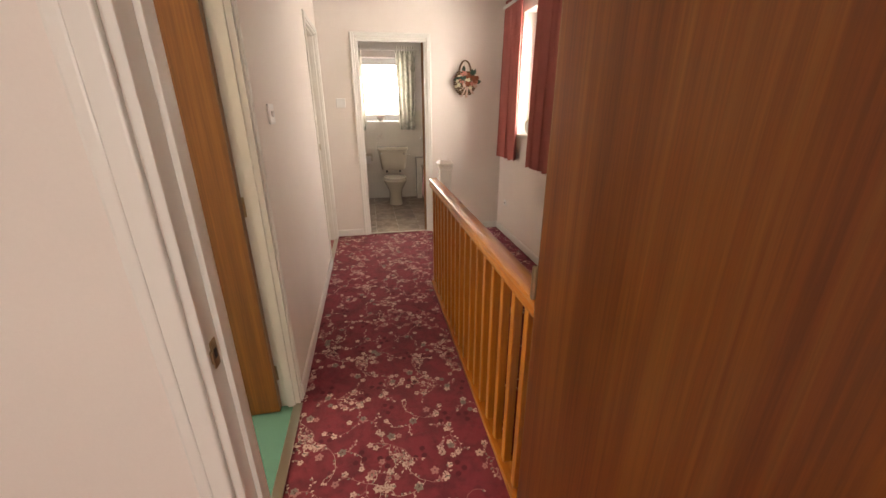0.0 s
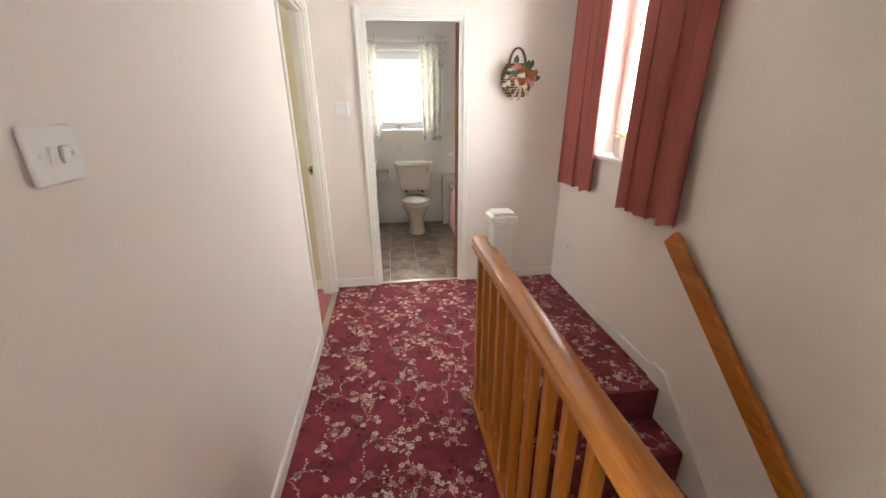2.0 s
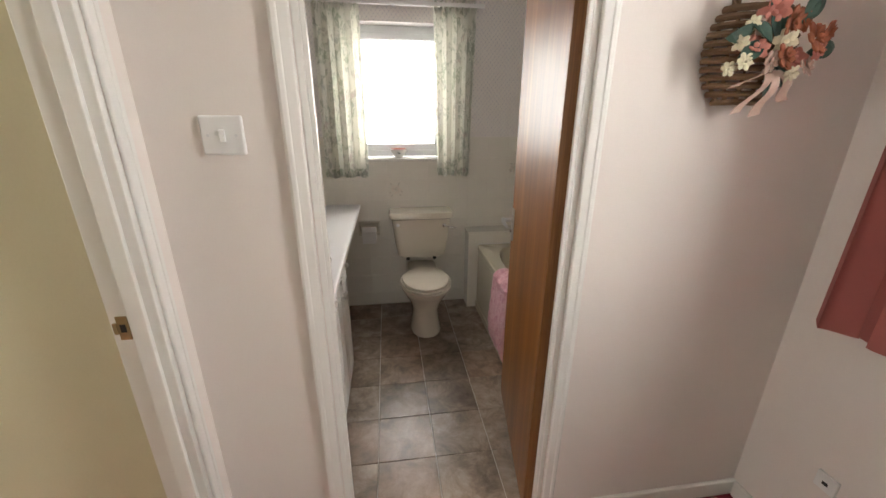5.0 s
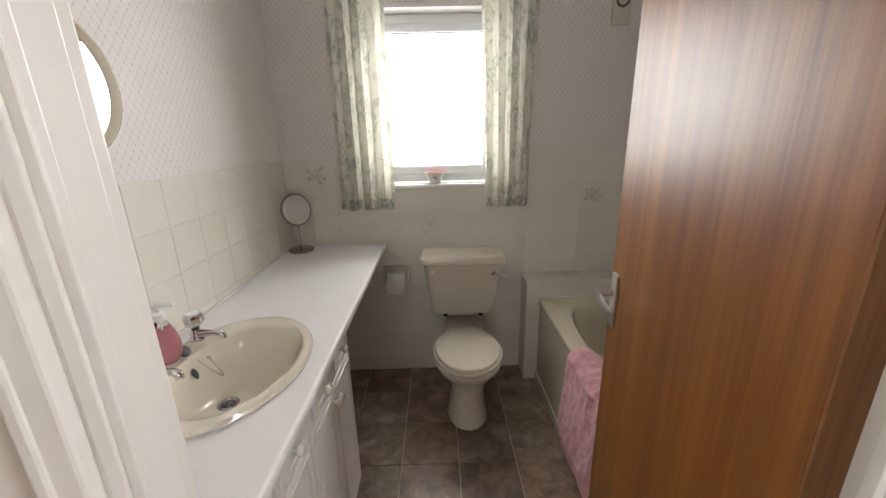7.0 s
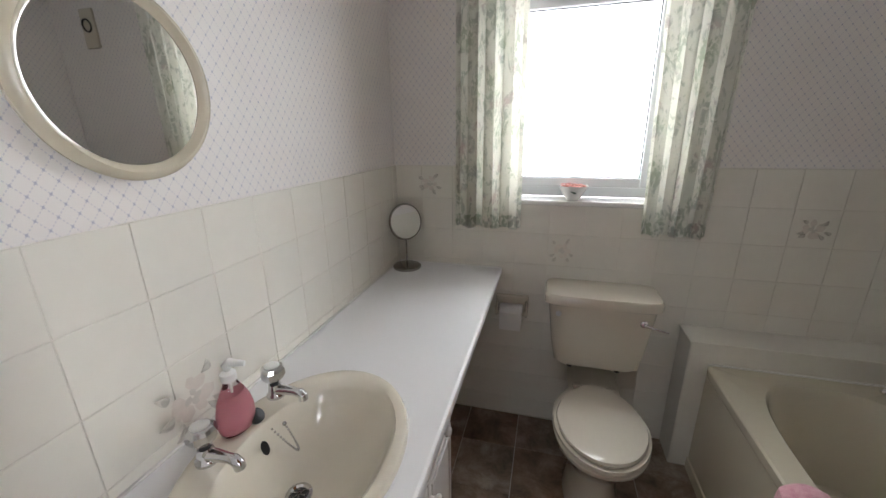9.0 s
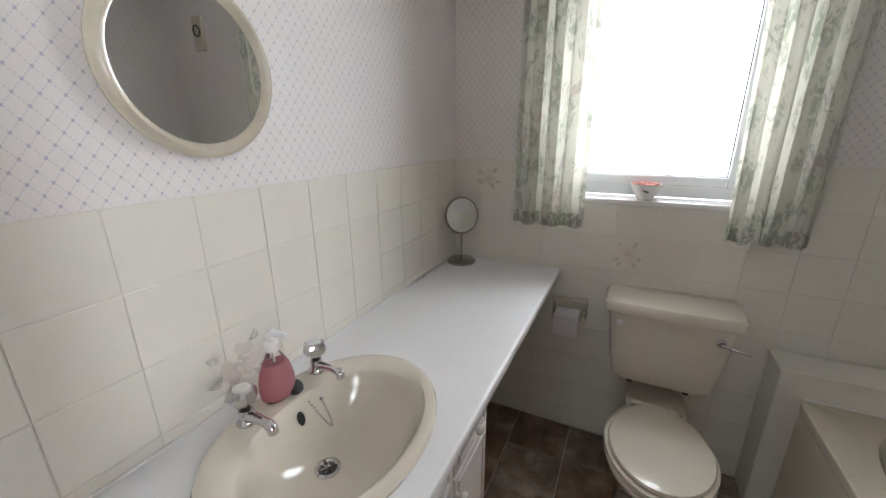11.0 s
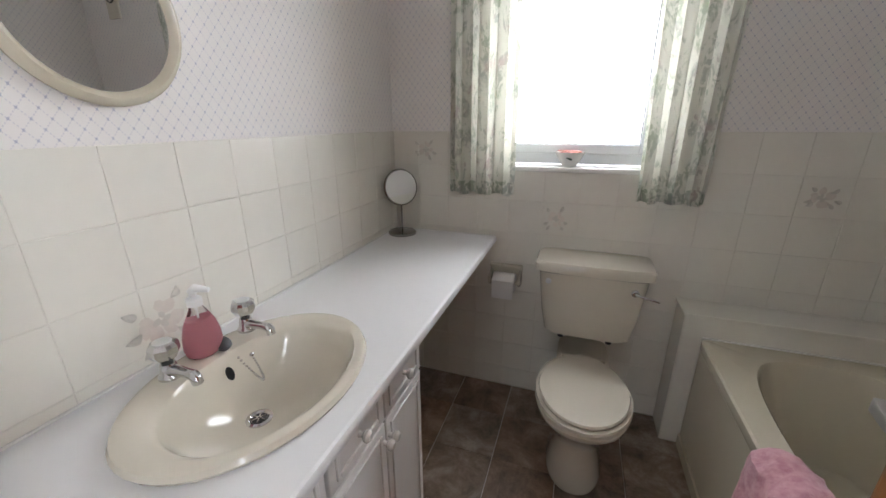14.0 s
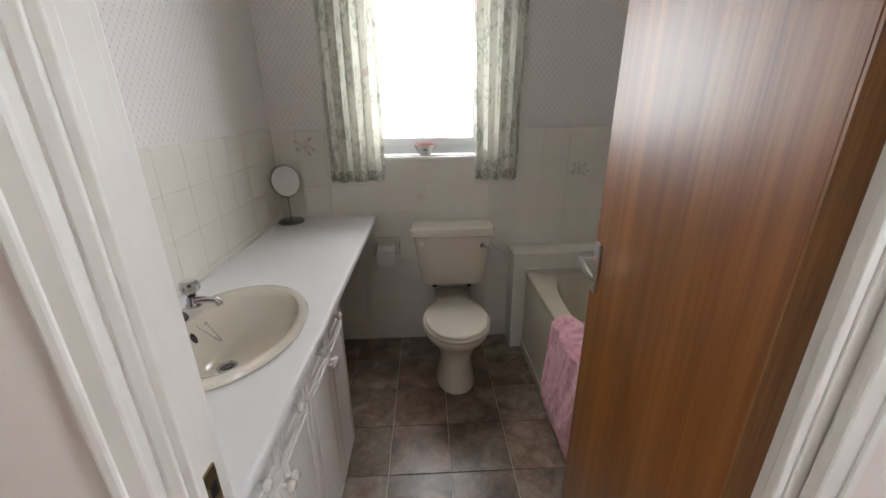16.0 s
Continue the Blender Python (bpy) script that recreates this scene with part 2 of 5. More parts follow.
def floral_curtain_material():
    m, nt, b = nodes_of("floral_curtain_fabric")
    v = coords(nt)
    warp = noise_tex(nt, coords(nt, (1, 1, 0.45)), 16, 4, 0.6, 1.5)
    leafy = noise_tex(nt, coords(nt, (1, 1, 0.6)), 45, 3, 0.6, 1.0)
    cloth = noise_tex(nt, v, 700, 2)
    sp = nt.nodes.new("ShaderNodeSeparateXYZ")
    nt.links.new(v, sp.inputs[0])
    border = maths(nt, "LESS_THAN", sp.outputs[2], 1.095)
    g = mixed(nt, border, ramp(nt, warp, [(0.48, (0, 0, 0)), (0.57, (0.5, 0.5, 0.5))]), (0.62, 0.6, 0.6))
    l = ramp(nt, leafy, [(0.42, (0, 0, 0)), (0.52, (1, 1, 1))])
    patt = mixed(nt, 1.0, g, l, "MULTIPLY")
    tint = ramp(nt, noise_tex(nt, v, 8, 2), [(0.4, (0.24, 0.31, 0.20)), (0.55, (0.33, 0.36, 0.33)), (0.65, (0.47, 0.33, 0.34))])
    col = mixed(nt, patt, (0.84, 0.83, 0.77), tint)
    nt.links.new(col, b.inputs["Base Color"])
    b.inputs["Roughness"].default_value = 0.85
    bump(nt, b, cloth, 0.2, 0.001)
    tr, mx = nt.nodes.new("ShaderNodeBsdfTranslucent"), nt.nodes.new("ShaderNodeMixShader")
    nt.links.new(col, tr.inputs["Color"])
    mx.inputs[0].default_value = 0.58
    nt.links.new(b.outputs[0], mx.inputs[1])
    nt.links.new(tr.outputs[0], mx.inputs[2])
    nt.links.new(mx.outputs[0], nt.nodes["Material Output"].inputs["Surface"])
    return m


def towel_material():
    m, nt, b = nodes_of("pink_towelling")
    v = coords(nt)
    loops, tuft = noise_tex(nt, v, 260, 3, 0.7), noise_tex(nt, v, 45, 4, 0.6)
    col = ramp(nt, tuft, [(0.35, (0.62, 0.27, 0.33)), (0.6, (0.76, 0.42, 0.47))])
    nt.links.new(col, b.inputs["Base Color"])
    b.inputs["Roughness"].default_value = 0.95
    b.inputs["Sheen Weight"].default_value = 0.3
    bump(nt, b, mixed(nt, 0.5, loops, tuft), 0.9, 0.008)
    return m


def glass_material(name, color, rough=0.0, ior=1.45, clear=1.0):
    m, nt, b = nodes_of(name)
    b.inputs["Base Color"].default_value = (*color, 1)
    b.inputs["Transmission Weight"].default_value = clear
    b.inputs["Roughness"].default_value = rough
    b.inputs["IOR"].default_value = ior
    return m


def glow(name, color, strength):
    m, nt, b = nodes_of(name)
    e = nt.nodes.new("ShaderNodeEmission")
    v = coords(nt)
    c = ramp(nt, noise_tex(nt, v, 0.7, 3), [(0.3, tuple(x * 0.94 for x in color)), (0.7, color)])
    nt.links.new(c, e.inputs[0])
    e.inputs[1].default_value = strength
    nt.links.new(e.outputs[0], nt.nodes["Material Output"].inputs["Surface"])
    return m


CARPET, PAPERW, VINYL = carpet_material(), wallpaper_material(), vinyl_material()
FLORAL, TOWEL = floral_curtain_material(), towel_material()
GLASS = glass_material("window_glass", (1, 1, 1), 0.0, 1.02)
SOAP = glass_material("pink_liquid_soap", (0.93, 0.42, 0.48), 0.15, 1.15, 0.55)
CLEAR = glass_material("clear_plastic", (0.95, 0.95, 0.95), 0.05, 1.2)
MIRROR = plain("mirror_glass", (0.88, 0.89, 0.88), 0.015, 1.0, vary=0.0, bumpy=0.0)
OUTSIDE = glow("overcast_daylight", (0.93, 0.97, 1.0), 5.0)


# ---- mesh helpers ----
class Unit:
    """The measure in which a room is drawn: one unit is `size` metres, its origin lies at `at`."""
    size, at = 1.0, Vector((0, 0, 0))


def use_unit(size=1.0, at=(0, 0, 0)):
    Unit.size, Unit.at = size, Vector(at)


def placed(m):
    """A pose drawn in the room's unit, in metres; its turn stays as it is."""
    out = m.copy()
    out.translation = m.translation * Unit.size + Unit.at
    return out


def link_mesh(name, bm, material, smooth=False):
    me = bpy.data.meshes.new(name)
    bmesh.ops.scale(bm, vec=(Unit.size,) * 3, verts=bm.verts)
    bmesh.ops.recalc_face_normals(bm, faces=bm.faces)
    bm.to_mesh(me)
    bm.free()
    for mat_one in material if isinstance(material, (list, tuple)) else [material]:
        me.materials.append(mat_one)
    if smooth:
        for p in me.polygons:
            p.use_smooth = True
        me.set_sharp_from_angle(angle=radians(38))
    return new(name, me)


def part(name, bm, material, parent, label="", smooth=False):
    ob = link_mesh(name, bm, material, smooth)
    ob.parent = parent
    return tagged(ob, label)


def thing(name, label, category, m=None, group="", kind=""):
    ob = new(name)
    ob.empty_display_size = 0.05
    ob.matrix_world = placed(m or Matrix())
    return tagged(ob, label, category, group, kind)


def setting(name, bm, material, label="", smooth=False):
    bmesh.ops.translate(bm, vec=Unit.at / Unit.size, verts=bm.verts)
    return tagged(link_mesh(name, bm, material, smooth), label, "", "", "structure")


def merge(bm, other):
    me = bpy.data.meshes.new("tmp")
    other.to_mesh(me)
    other.free()
    bm.from_mesh(me)
    bpy.data.meshes.remove(me)


def add_box(bm, lo, hi, bev=0.0, seg=2):
    t = bmesh.new()
    bmesh.ops.create_cube(t, size=1)
    for v in t.verts:
        v.co = Vector([lo[i] + (v.co[i] + 0.5) * (hi[i] - lo[i]) for i in range(3)])
    if bev:
        bmesh.ops.bevel(t, geom=t.edges[:], offset=bev, segments=seg, affect="EDGES", profile=0.5)
    merge(bm, t)
    return bm


def box(lo, hi, bev=0.0, seg=2):
    return add_box(bmesh.new(), lo, hi, bev, seg)


def loft(rings, cap_start=True, cap_end=True, bm=None):
    bm = bm or bmesh.new()
    rows = [[bm.verts.new(p) for p in r] for r in rings]
    n = len(rows[0])
    for a, b in zip(rows, rows[1:]):
        for i in range(n):
            bm.faces.new((a[i], a[(i + 1) % n], b[(i + 1) % n], b[i]))
    if cap_start:
        bm.faces.new(rows[0][::-1])
    if cap_end:
        bm.faces.new(rows[-1])
    return bm


def oval(cx, cy, hx, hy, z, n=48, p=2.0):
    out = []
    for i in range(n):
        a = 2 * math.pi * i / n
        c, s = math.cos(a), math.sin(a)
        out.append((cx + hx * math.copysign(abs(c) ** (2 / p), c), cy + hy * math.copysign(abs(s) ** (2 / p), s), z))
    return out


def lathe(profile, n=28, cap=True):
    return loft([[(r * math.cos(2 * math.pi * i / n), r * math.sin(2 * math.pi * i / n), z) for i in range(n)] for r, z in profile], cap, cap)


def tube(points, r, n=10, bm=None):
    pts = [Vector(p) for p in points]
    rings = []
    for i, p in enumerate(pts):
        d = (pts[min(i + 1, len(pts) - 1)] - pts[max(i - 1, 0)]).normalized()
        q = d.to_track_quat("Z", "Y")
        rr = r[i] if isinstance(r, (list, tuple)) else r
        rings.append([p + q @ Vector((rr * math.cos(2 * math.pi * k / n), rr * math.sin(2 * math.pi * k / n), 0)) for k in range(n)])
    return loft(rings, bm=bm)


def moved(bm, m):
    bmesh.ops.transform(bm, matrix=m, verts=bm.verts)
    return bm


def ball(r, c=(0, 0, 0), sub=2, squash=(1, 1, 1)):
    bm = bmesh.new()
    bmesh.ops.create_icosphere(bm, subdivisions=sub, radius=r)
    for v in bm.verts:
        v.co = Vector((v.co.x * squash[0] + c[0], v.co.y * squash[1] + c[1], v.co.z * squash[2] + c[2]))
    return bm


def wall(name, axis, at0, at1, a0, a1, z0, z1, holes, material, label):
    """A wall of real thickness, at0 to at1 across, a0 to a1 along, with openings (a0, a1, z0, z1) right through it."""
    bm = bmesh.new()
    cuts = sorted({a0, a1, *[h[0] for h in holes], *[h[1] for h in holes]})
    for u0, u1 in zip(cuts, cuts[1:]):
        spans = sorted((h[2], h[3]) for h in holes if h[0] <= u0 + 1e-6 and h[1] >= u1 - 1e-6)
        low = z0
        for b0, b1 in [*spans, (z1, z1)]:
            if b0 > low + 1e-6:
                lo, hi = ((u0, at0, low), (u1, at1, b0)) if axis == "x" else ((at0, u0, low), (at1, u1, b0))
                add_box(bm, lo, hi)
            low = b1
    return setting(name, bm, material, label)


# ---- the shell ----
LJ, RJ = 0.005, 0.695          # latch and hinge sides of the bathroom doorway
WF = 0.055                      # bathroom face of the wall between landing and bathroom
XL, XR = -0.345, 1.525          # landing, left and right faces
H = 2.42
BATH = (0.92, (-0.035, 0.03, 0))   # the bathroom's unit
BL, BR, BF, BB = -0.565, 1.66, (WF - BATH[1][1]) / BATH[0], 1.985   # bathroom in its unit: left, right, front and back faces
BH = H / BATH[0]
DOORA, DOORB = (-3.31, -2.60, 0.0, 2.0), (-0.79, -0.10, 0.0, 2.0)
wall("wall_left", "y", XL - 0.1, XL, -3.40, 0.0, 0, H, [DOORA, DOORB], WALL, "pale pink painted landing wall with two doorways")
wall("wall_far", "x", 0.0, WF - 0.004, -3.2, 1.9, 0, H, [(LJ, RJ, 0, 1.99)], WALL, "pale pink painted wall round the bathroom door")
wall("wall_right", "y", XR, XR + 0.25, -5.0, 0.0, -2.6, H, [(-1.19, -0.47, 1.09, 2.16)], WALL, "pale pink painted stair wall with a window")
wall("wall_bedroom", "x", -3.52, -3.40, -3.2, XR, 0, H, [(-0.26, 0.49, 0, 2.0)], WALL, "pale pink painted wall round the bedroom door")
wall("wall_bedroom_left", "y", -1.7, -1.6, -7.1, -3.52, 0, H, [], WALL, "plain painted bedroom wall")
wall("wall_bedroom_right", "y", 2.1, 2.2, -7.1, -3.52, 0, H, [], WALL, "plain painted bedroom wall")
wall("wall_bedroom_back", "x", -7.1, -6.95, -1.6, 2.1, 0, H, [(-0.8, 1.0, 1.0, 2.1)], WALL, "plain painted bedroom window wall")
# The second opening is unseen, added to admit the far room's fill light.
wall("wall_rooms_outer", "y", -3.3, -3.2, -3.40, 0.0, 0, H, [(-3.25, -2.1, 1.0, 2.1), (-1.5, -0.3, 1.0, 2.1)], CREAMW, "plain cream outer wall of the side rooms")
wall("wall_rooms_divider", "x", -1.75, -1.65, -3.2, XL - 0.1, 0, H, [], CREAMW, "plain cream wall between the side rooms")
setting("wall_far_room_lining", box((-3.2, -0.006, 0), (XL - 0.1, -0.002, H)), CREAMW, "cream painted wall inside the side room")
wall("wall_stair_below", "y", 0.50, 0.58, -5.0, -1.52, -2.6, -0.22, [], WALL, "pale painted wall below the balustrade")
wall("wall_stair_end", "x", -5.1, -5.0, 0.5, 1.775, -2.6, -0.22, [], WALL, "plain wall closing the stairwell")
use_unit(*BATH)
wall("bath_wall_left", "y", BL - 0.1, BL, BF - 0.004, BB + 0.25, 0, BH, [], PAPERW, "bathroom wall papered with a blue-grey trellis")
wall("bath_wall_back", "x", BB, BB + 0.25, BL, BR + 0.1, 0, BH, [(-0.06, 0.73, 1.245, 2.2)], PAPERW, "papered bathroom window wall")
wall("bath_wall_right", "y", BR, BR + 0.1, BF - 0.004, BB, 0, BH, [], PAPERW, "papered bathroom wall along the bath")
wall("bath_wall_front", "x", BF - 0.004, BF, BL, BR, 0, BH, [((LJ - 0.03 - BATH[1][0]) / BATH[0], (RJ + 0.03 - BATH[1][0]) / BATH[0], 0, 2.2)], PAPERW, "papered bathroom wall round the door")
use_unit()
setting("ceiling", box((-3.3, -7.1, H), (2.2, 2.3, H + 0.1)), CEIL, "plain white ceiling")

bm = box((XL, -1.50, -0.22), (XR, 0.03, 0))
add_box(bm, (XL, -3.52, -0.22), (0.58, -1.50, 0))
landing_floor = setting("floor_landing", bm, CARPET, "red carpet with cream floral sprays")
setting("floor_bedroom", box((-1.7, -7.1, -0.22), (2.2, -3.52, 0)), BED_CARPET, "pink bedroom carpet")
setting("floor_left_room", box((-3.3, -3.40, -0.22), (XL, -1.7, -0.003)), GREEN_CARPET, "plain green carpet")
setting("floor_far_room", box((-3.3, -1.7, -0.22), (XL, 0.0, -0.003)), PINK_CARPET, "plain pink carpet")
bath_floor = setting("floor_bathroom", box((-0.66, 0.03, -0.22), (1.6, 2.1, -0.004)), GROUT, "brown slate-look vinyl tiled floor")

# stairs going down beside the balustrade
for i in range(11):
    y1, z1 = -1.50 - 0.205 * i, -0.19 * (i + 1)
    st = box((0.58, y1 - 0.235, z1 - 0.19), (XR, y1, z1), 0.012)
    setting("stair_step", st, CARPET, "red floral carpeted stair tread")
setting("floor_stair_foot", box((0.5, -5.0, -2.7), (1.775, -1.5, -2.6)), CARPET, "red carpet at the stair foot")


def skirting(name, lo, hi):
    return setting(name, box(lo, hi, 0.006), GLOSS, "cream gloss painted skirting board")


T = 0.015
skirting("baseboard_left", (XL, -2.565, 0), (XL + T, -0.845, 0.075))
skirting("baseboard_far_left", (XL + 0.002, -T, 0), (LJ - 0.06, 0, 0.075))
skirting("baseboard_far_right", (RJ + 0.06, -T, 0), (XR, 0, 0.075))
skirting("baseboard_right", (XR - T, -1.40, 0), (XR, -T, 0.075))
skirting("baseboard_far_room", (-1.8, -0.022, 0), (XL - 0.1, -0.006, 0.075))
# string board along the stair wall
bm = bmesh.new()
slope = 0.19 / 0.205
pts = [(-1.40, 0.10), (-1.40, 0.0), (-1.50, -0.19), (-4.0, -0.19 - 2.44 * slope), (-4.0, 0.16 - 2.44 * slope), (-1.50, 0.10)]
loft([[(XR - 0.022, y, z) for y, z in pts], [(XR, y, z) for y, z in pts]], bm=bm)
setting("trim_stair_string", bm, GLOSS, "cream gloss painted stair string")


# ---- door frames ----
def architrave(name, axis, face, out, a0, a1, top, w=0.058, t=0.016):
    """A moulded casing round a doorway on one face of a wall; out is the way it stands proud."""
    bm = bmesh.new()
    def piece(u0, u1, z0, z1, depth):
        f0, f1 = sorted((face, face + out * depth))
        if axis == "x":
            add_box(bm, (u0, f0, z0), (u1, f1, z1), 0.004)
        else:
            add_box(bm, (f0, u0, z0), (f1, u1, z1), 0.004)
    for u0, u1 in ((a0 - w, a0 - 0.006), (a1 + 0.006, a1 + w)):
        piece(u0, u1, 0, top + w, t)
        mid0, mid1 = (u0 + 0.004, u0 + w * 0.4) if u0 < a0 - 0.02 else (u1 - w * 0.4, u1 - 0.004)
        piece(mid0, mid1, 0, top + w - 0.004, t + 0.003)
    piece(a0 - 0.006, a1 + 0.006, top + 0.006, top + w, t)
    piece(a0 - 0.006, a1 + 0.006, top + w * 0.6, top + w - 0.004, t + 0.003)
    return setting(name, bm, GLOSS, "cream gloss painted door casing")


def lining(name, axis, f0, f1, a0, a1, top, stop):
    """Door lining inside an opening, with its stop bead (stop: from, to, across the wall)."""
    bm, e = bmesh.new(), 0.012
    def piece(u0, u1, z0, z1, g0, g1, bev=0.002):
        add_box(bm, *(((u0, g0, z0), (u1, g1, z1)) if axis == "x" else ((g0, u0, z0), (g1, u1, z1))), bev)
    piece(a0 - 0.004, a0 + e, 0, top, f0, f1)
    piece(a1 - e, a1 + 0.004, 0, top, f0, f1)
    piece(a0 + e, a1 - e, top - e, top + 0.004, f0, f1)
    s0, s1 = stop
    piece(a0 + e, a0 + e + 0.012, 0, top - e, s0, s1)
    piece(a1 - e - 0.012, a1 - e, 0, top - e, s0, s1)
    piece(a0 + e + 0.012, a1 - e - 0.012, top - e - 0.012, top - e, s0, s1)
    return setting(name, bm, GLOSS, "cream gloss painted door lining")


architrave("trim_bathroom_door", "x", 0.0, -1, LJ, RJ, 1.99, 0.05)
lining("trim_bathroom_lining", "x", -0.002, WF + 0.002, LJ, RJ, 1.99, (0.0, 0.012))
architrave("trim_bathroom_inner", "x", WF, 1, LJ, RJ, 1.99, 0.045, 0.038)
architrave("trim_left_door", "y", XL, 1, DOORA[0], DOORA[1], 2.0, 0.03, 0.01)
lining("trim_left_lining", "y", XL - 0.102, XL + 0.002, DOORA[0], DOORA[1], 2.0, (XL - 0.055, XL - 0.02))
architrave("trim_far_room_door", "y", XL, 1, DOORB[0], DOORB[1], 2.0, 0.045, 0.012)
lining("trim_far_room_lining", "y", XL - 0.102, XL + 0.002, DOORB[0], DOORB[1], 2.0, (XL - 0.055, XL - 0.02))
architrave("trim_bedroom_door", "x", -3.52, -1, -0.26, 0.49, 2.0, 0.07)
architrave("trim_bedroom_door_landing", "x", -3.40, 1, -0.26, 0.49, 2.0, 0.055)
lining("trim_bedroom_lining", "x", -3.522, -3.398, -0.26, 0.49, 2.0, (-3.47, -3.435))
for lo, hi in (((XL - 0.03, DOORA[0] + 0.01, 0.0), (XL + 0.012, DOORA[1] - 0.01, 0.008)), ((XL - 0.03, DOORB[0] + 0.01, 0.0), (XL + 0.012, DOORB[1] - 0.01, 0.008)),
               ((LJ + 0.012, 0.01, 0.0), (RJ - 0.012, 0.045, 0.008))):
    setting("trim_threshold", box(lo, hi, 0.003), STEEL, "worn metal threshold strip")


def strike(m):
    s = thing("strike_plate", "dull metal latch strike plate on a door jamb", "strike plate", m)
    part("plate", box((-0.012, -0.0015, -0.03), (0.012, 0.0015, 0.03), 0.001), BRASS, s)
    # Dark block on the plate paints the shade of the latch opening.
    part("latch_hole_shade", box((-0.006, 0.0005, -0.01), (0.006, 0.0021, 0.01)), DARK, s)
    part("lip", box((0.011, -0.001, -0.014), (0.02, 0.004, 0.014), 0.001), BRASS, s)
    return s


strike(pose(LJ + 0.0135, 0.033, 0.985, 0, 0, -90))
strike(pose(-0.2465, -3.495, 0.92, 0, 0, -90))
strike(pose(XL - 0.075, DOORB[1] - 0.0135, 0.99, 0, 0, 180))


# ---- doors ----
def lever(parent, face, x, z, way, out):
    """Lever handle on a long backplate. way: +1 the lever points to +x. out: -1 it stands towards -y."""
    g = part("handle", box((x - 0.02, min(face, face + out * 0.008), z - 0.075), (x + 0.02, max(face, face + out * 0.008), z + 0.075), 0.003), SATIN, parent, "satin metal lever handle")
    y = face + out * 0.008
    part("spindle", tube([(x, y - out * 0.002, z + 0.022), (x, y + out * 0.034, z + 0.022)], [0.0105, 0.009], 16), SATIN, g, "", True)
    ring = lambda u, d, w, h, zz: [(x + way * u, y + out * (d - w), z + zz - h), (x + way * u, y + out * (d + w), z + zz - h), (x + way * u, y + out * (d + w), z + zz + h), (x + way * u, y + out * (d - w), z + zz + h)]
    blade = loft([ring(-0.010, 0.040, 0.004, 0.008, 0.022), ring(-0.006, 0.041, 0.007, 0.010, 0.022), ring(0.02, 0.042, 0.0065, 0.009, 0.021), ring(0.07, 0.041, 0.005, 0.0065, 0.018), ring(0.108, 0.036, 0.004, 0.005, 0.017), ring(0.112, 0.034, 0.0025, 0.003, 0.017)])
    bmesh.ops.bevel(blade, geom=blade.edges[:], offset=0.0015, segments=2, affect="EDGES", profile=0.5)
    part("lever", blade, SATIN, g, "", True)
    kn = lathe([(0.0105, 0), (0.0105, 0.004), (0.008, 0.006), (0.008, 0.009)], 20)
    part("lock_button", moved(kn, Matrix.Translation((x, y - out * 0.001, z - 0.03)) @ Matrix.Rotation(radians(90) * -out, 4, "X") if out < 0 else Matrix.Translation((x, y - 0.001, z - 0.03)) @ Matrix.Rotation(radians(-90), 4, "X")), CHROME, g, "", True)
    for sx in (-0.012, 0.012):
        for sz in (-0.066, 0.066):
            part("screw", ball(0.003, (x + sx, y, z + sz), 1), SATIN, g)
    return g


def flush_door(name, m, width, label, free, veneer, handles=True, top=1.965, hinges=(0.2, 1.0, 1.75)):
    """A flush veneered leaf. Local: hinge at x = 0, the leaf runs to x = free * width, y from -0.04 to 0."""
    d = thing(name, label, "door", m)
    x0, x1 = sorted((0.0, free * width))
    part("leaf", box((x0 + 0.004, -0.04, 0.008), (x1 - 0.004, 0, top), 0.0015), veneer, d)
    for a, b in ((x0, x0 + 0.004), (x1 - 0.004, x1)):
        part("lipping", box((a, -0.0395, 0.008), (b, -0.0005, top)), SAPELE_EDGE, d)
    xe = free * (width - 0.045)
    if handles:
        lever(d, -0.04, xe, 0.975, -free, -1)
        lever(d, 0.0, xe, 0.975, -free, 1)
        xp0, xp1 = sorted((free * width, free * (width + 0.0015)))
        part("latch_plate", box((xp0, -0.031, 0.925), (xp1, -0.009, 1.025)), BRASS, d)
    for z in hinges:
        part("hinge", tube([(-free * 0.004, 0.004, z - 0.04), (-free * 0.004, 0.004, z + 0.04)], 0.006, 10), BRASS, d)
    return d


# Same veneer on all three; the tone of each holds its room's light.
flush_door("bathroom_door", pose(RJ - 0.006, 0.03, 0, 0, 0, -99.5), 0.69, "open flush brown sapele-veneered bathroom door with satin lever handle", -1, SAPELE_DAYLIT, hinges=(0.2, 1.75))
flush_door("side_room_door", pose(XL - 0.085, DOORA[1] - 0.0135, 0, 0, 0, 1), 0.61, "open flush brown veneered door to the green-carpeted room", -1, SAPELE_DAYLIT, top=1.975)
flush_door("bedroom_door", pose(0.424, -3.48, 0, 0, 0, 91.5), 0.735, "open flush brown sapele-veneered bedroom door", -1, SAPELE_WARM_LIT, False, top=1.975)


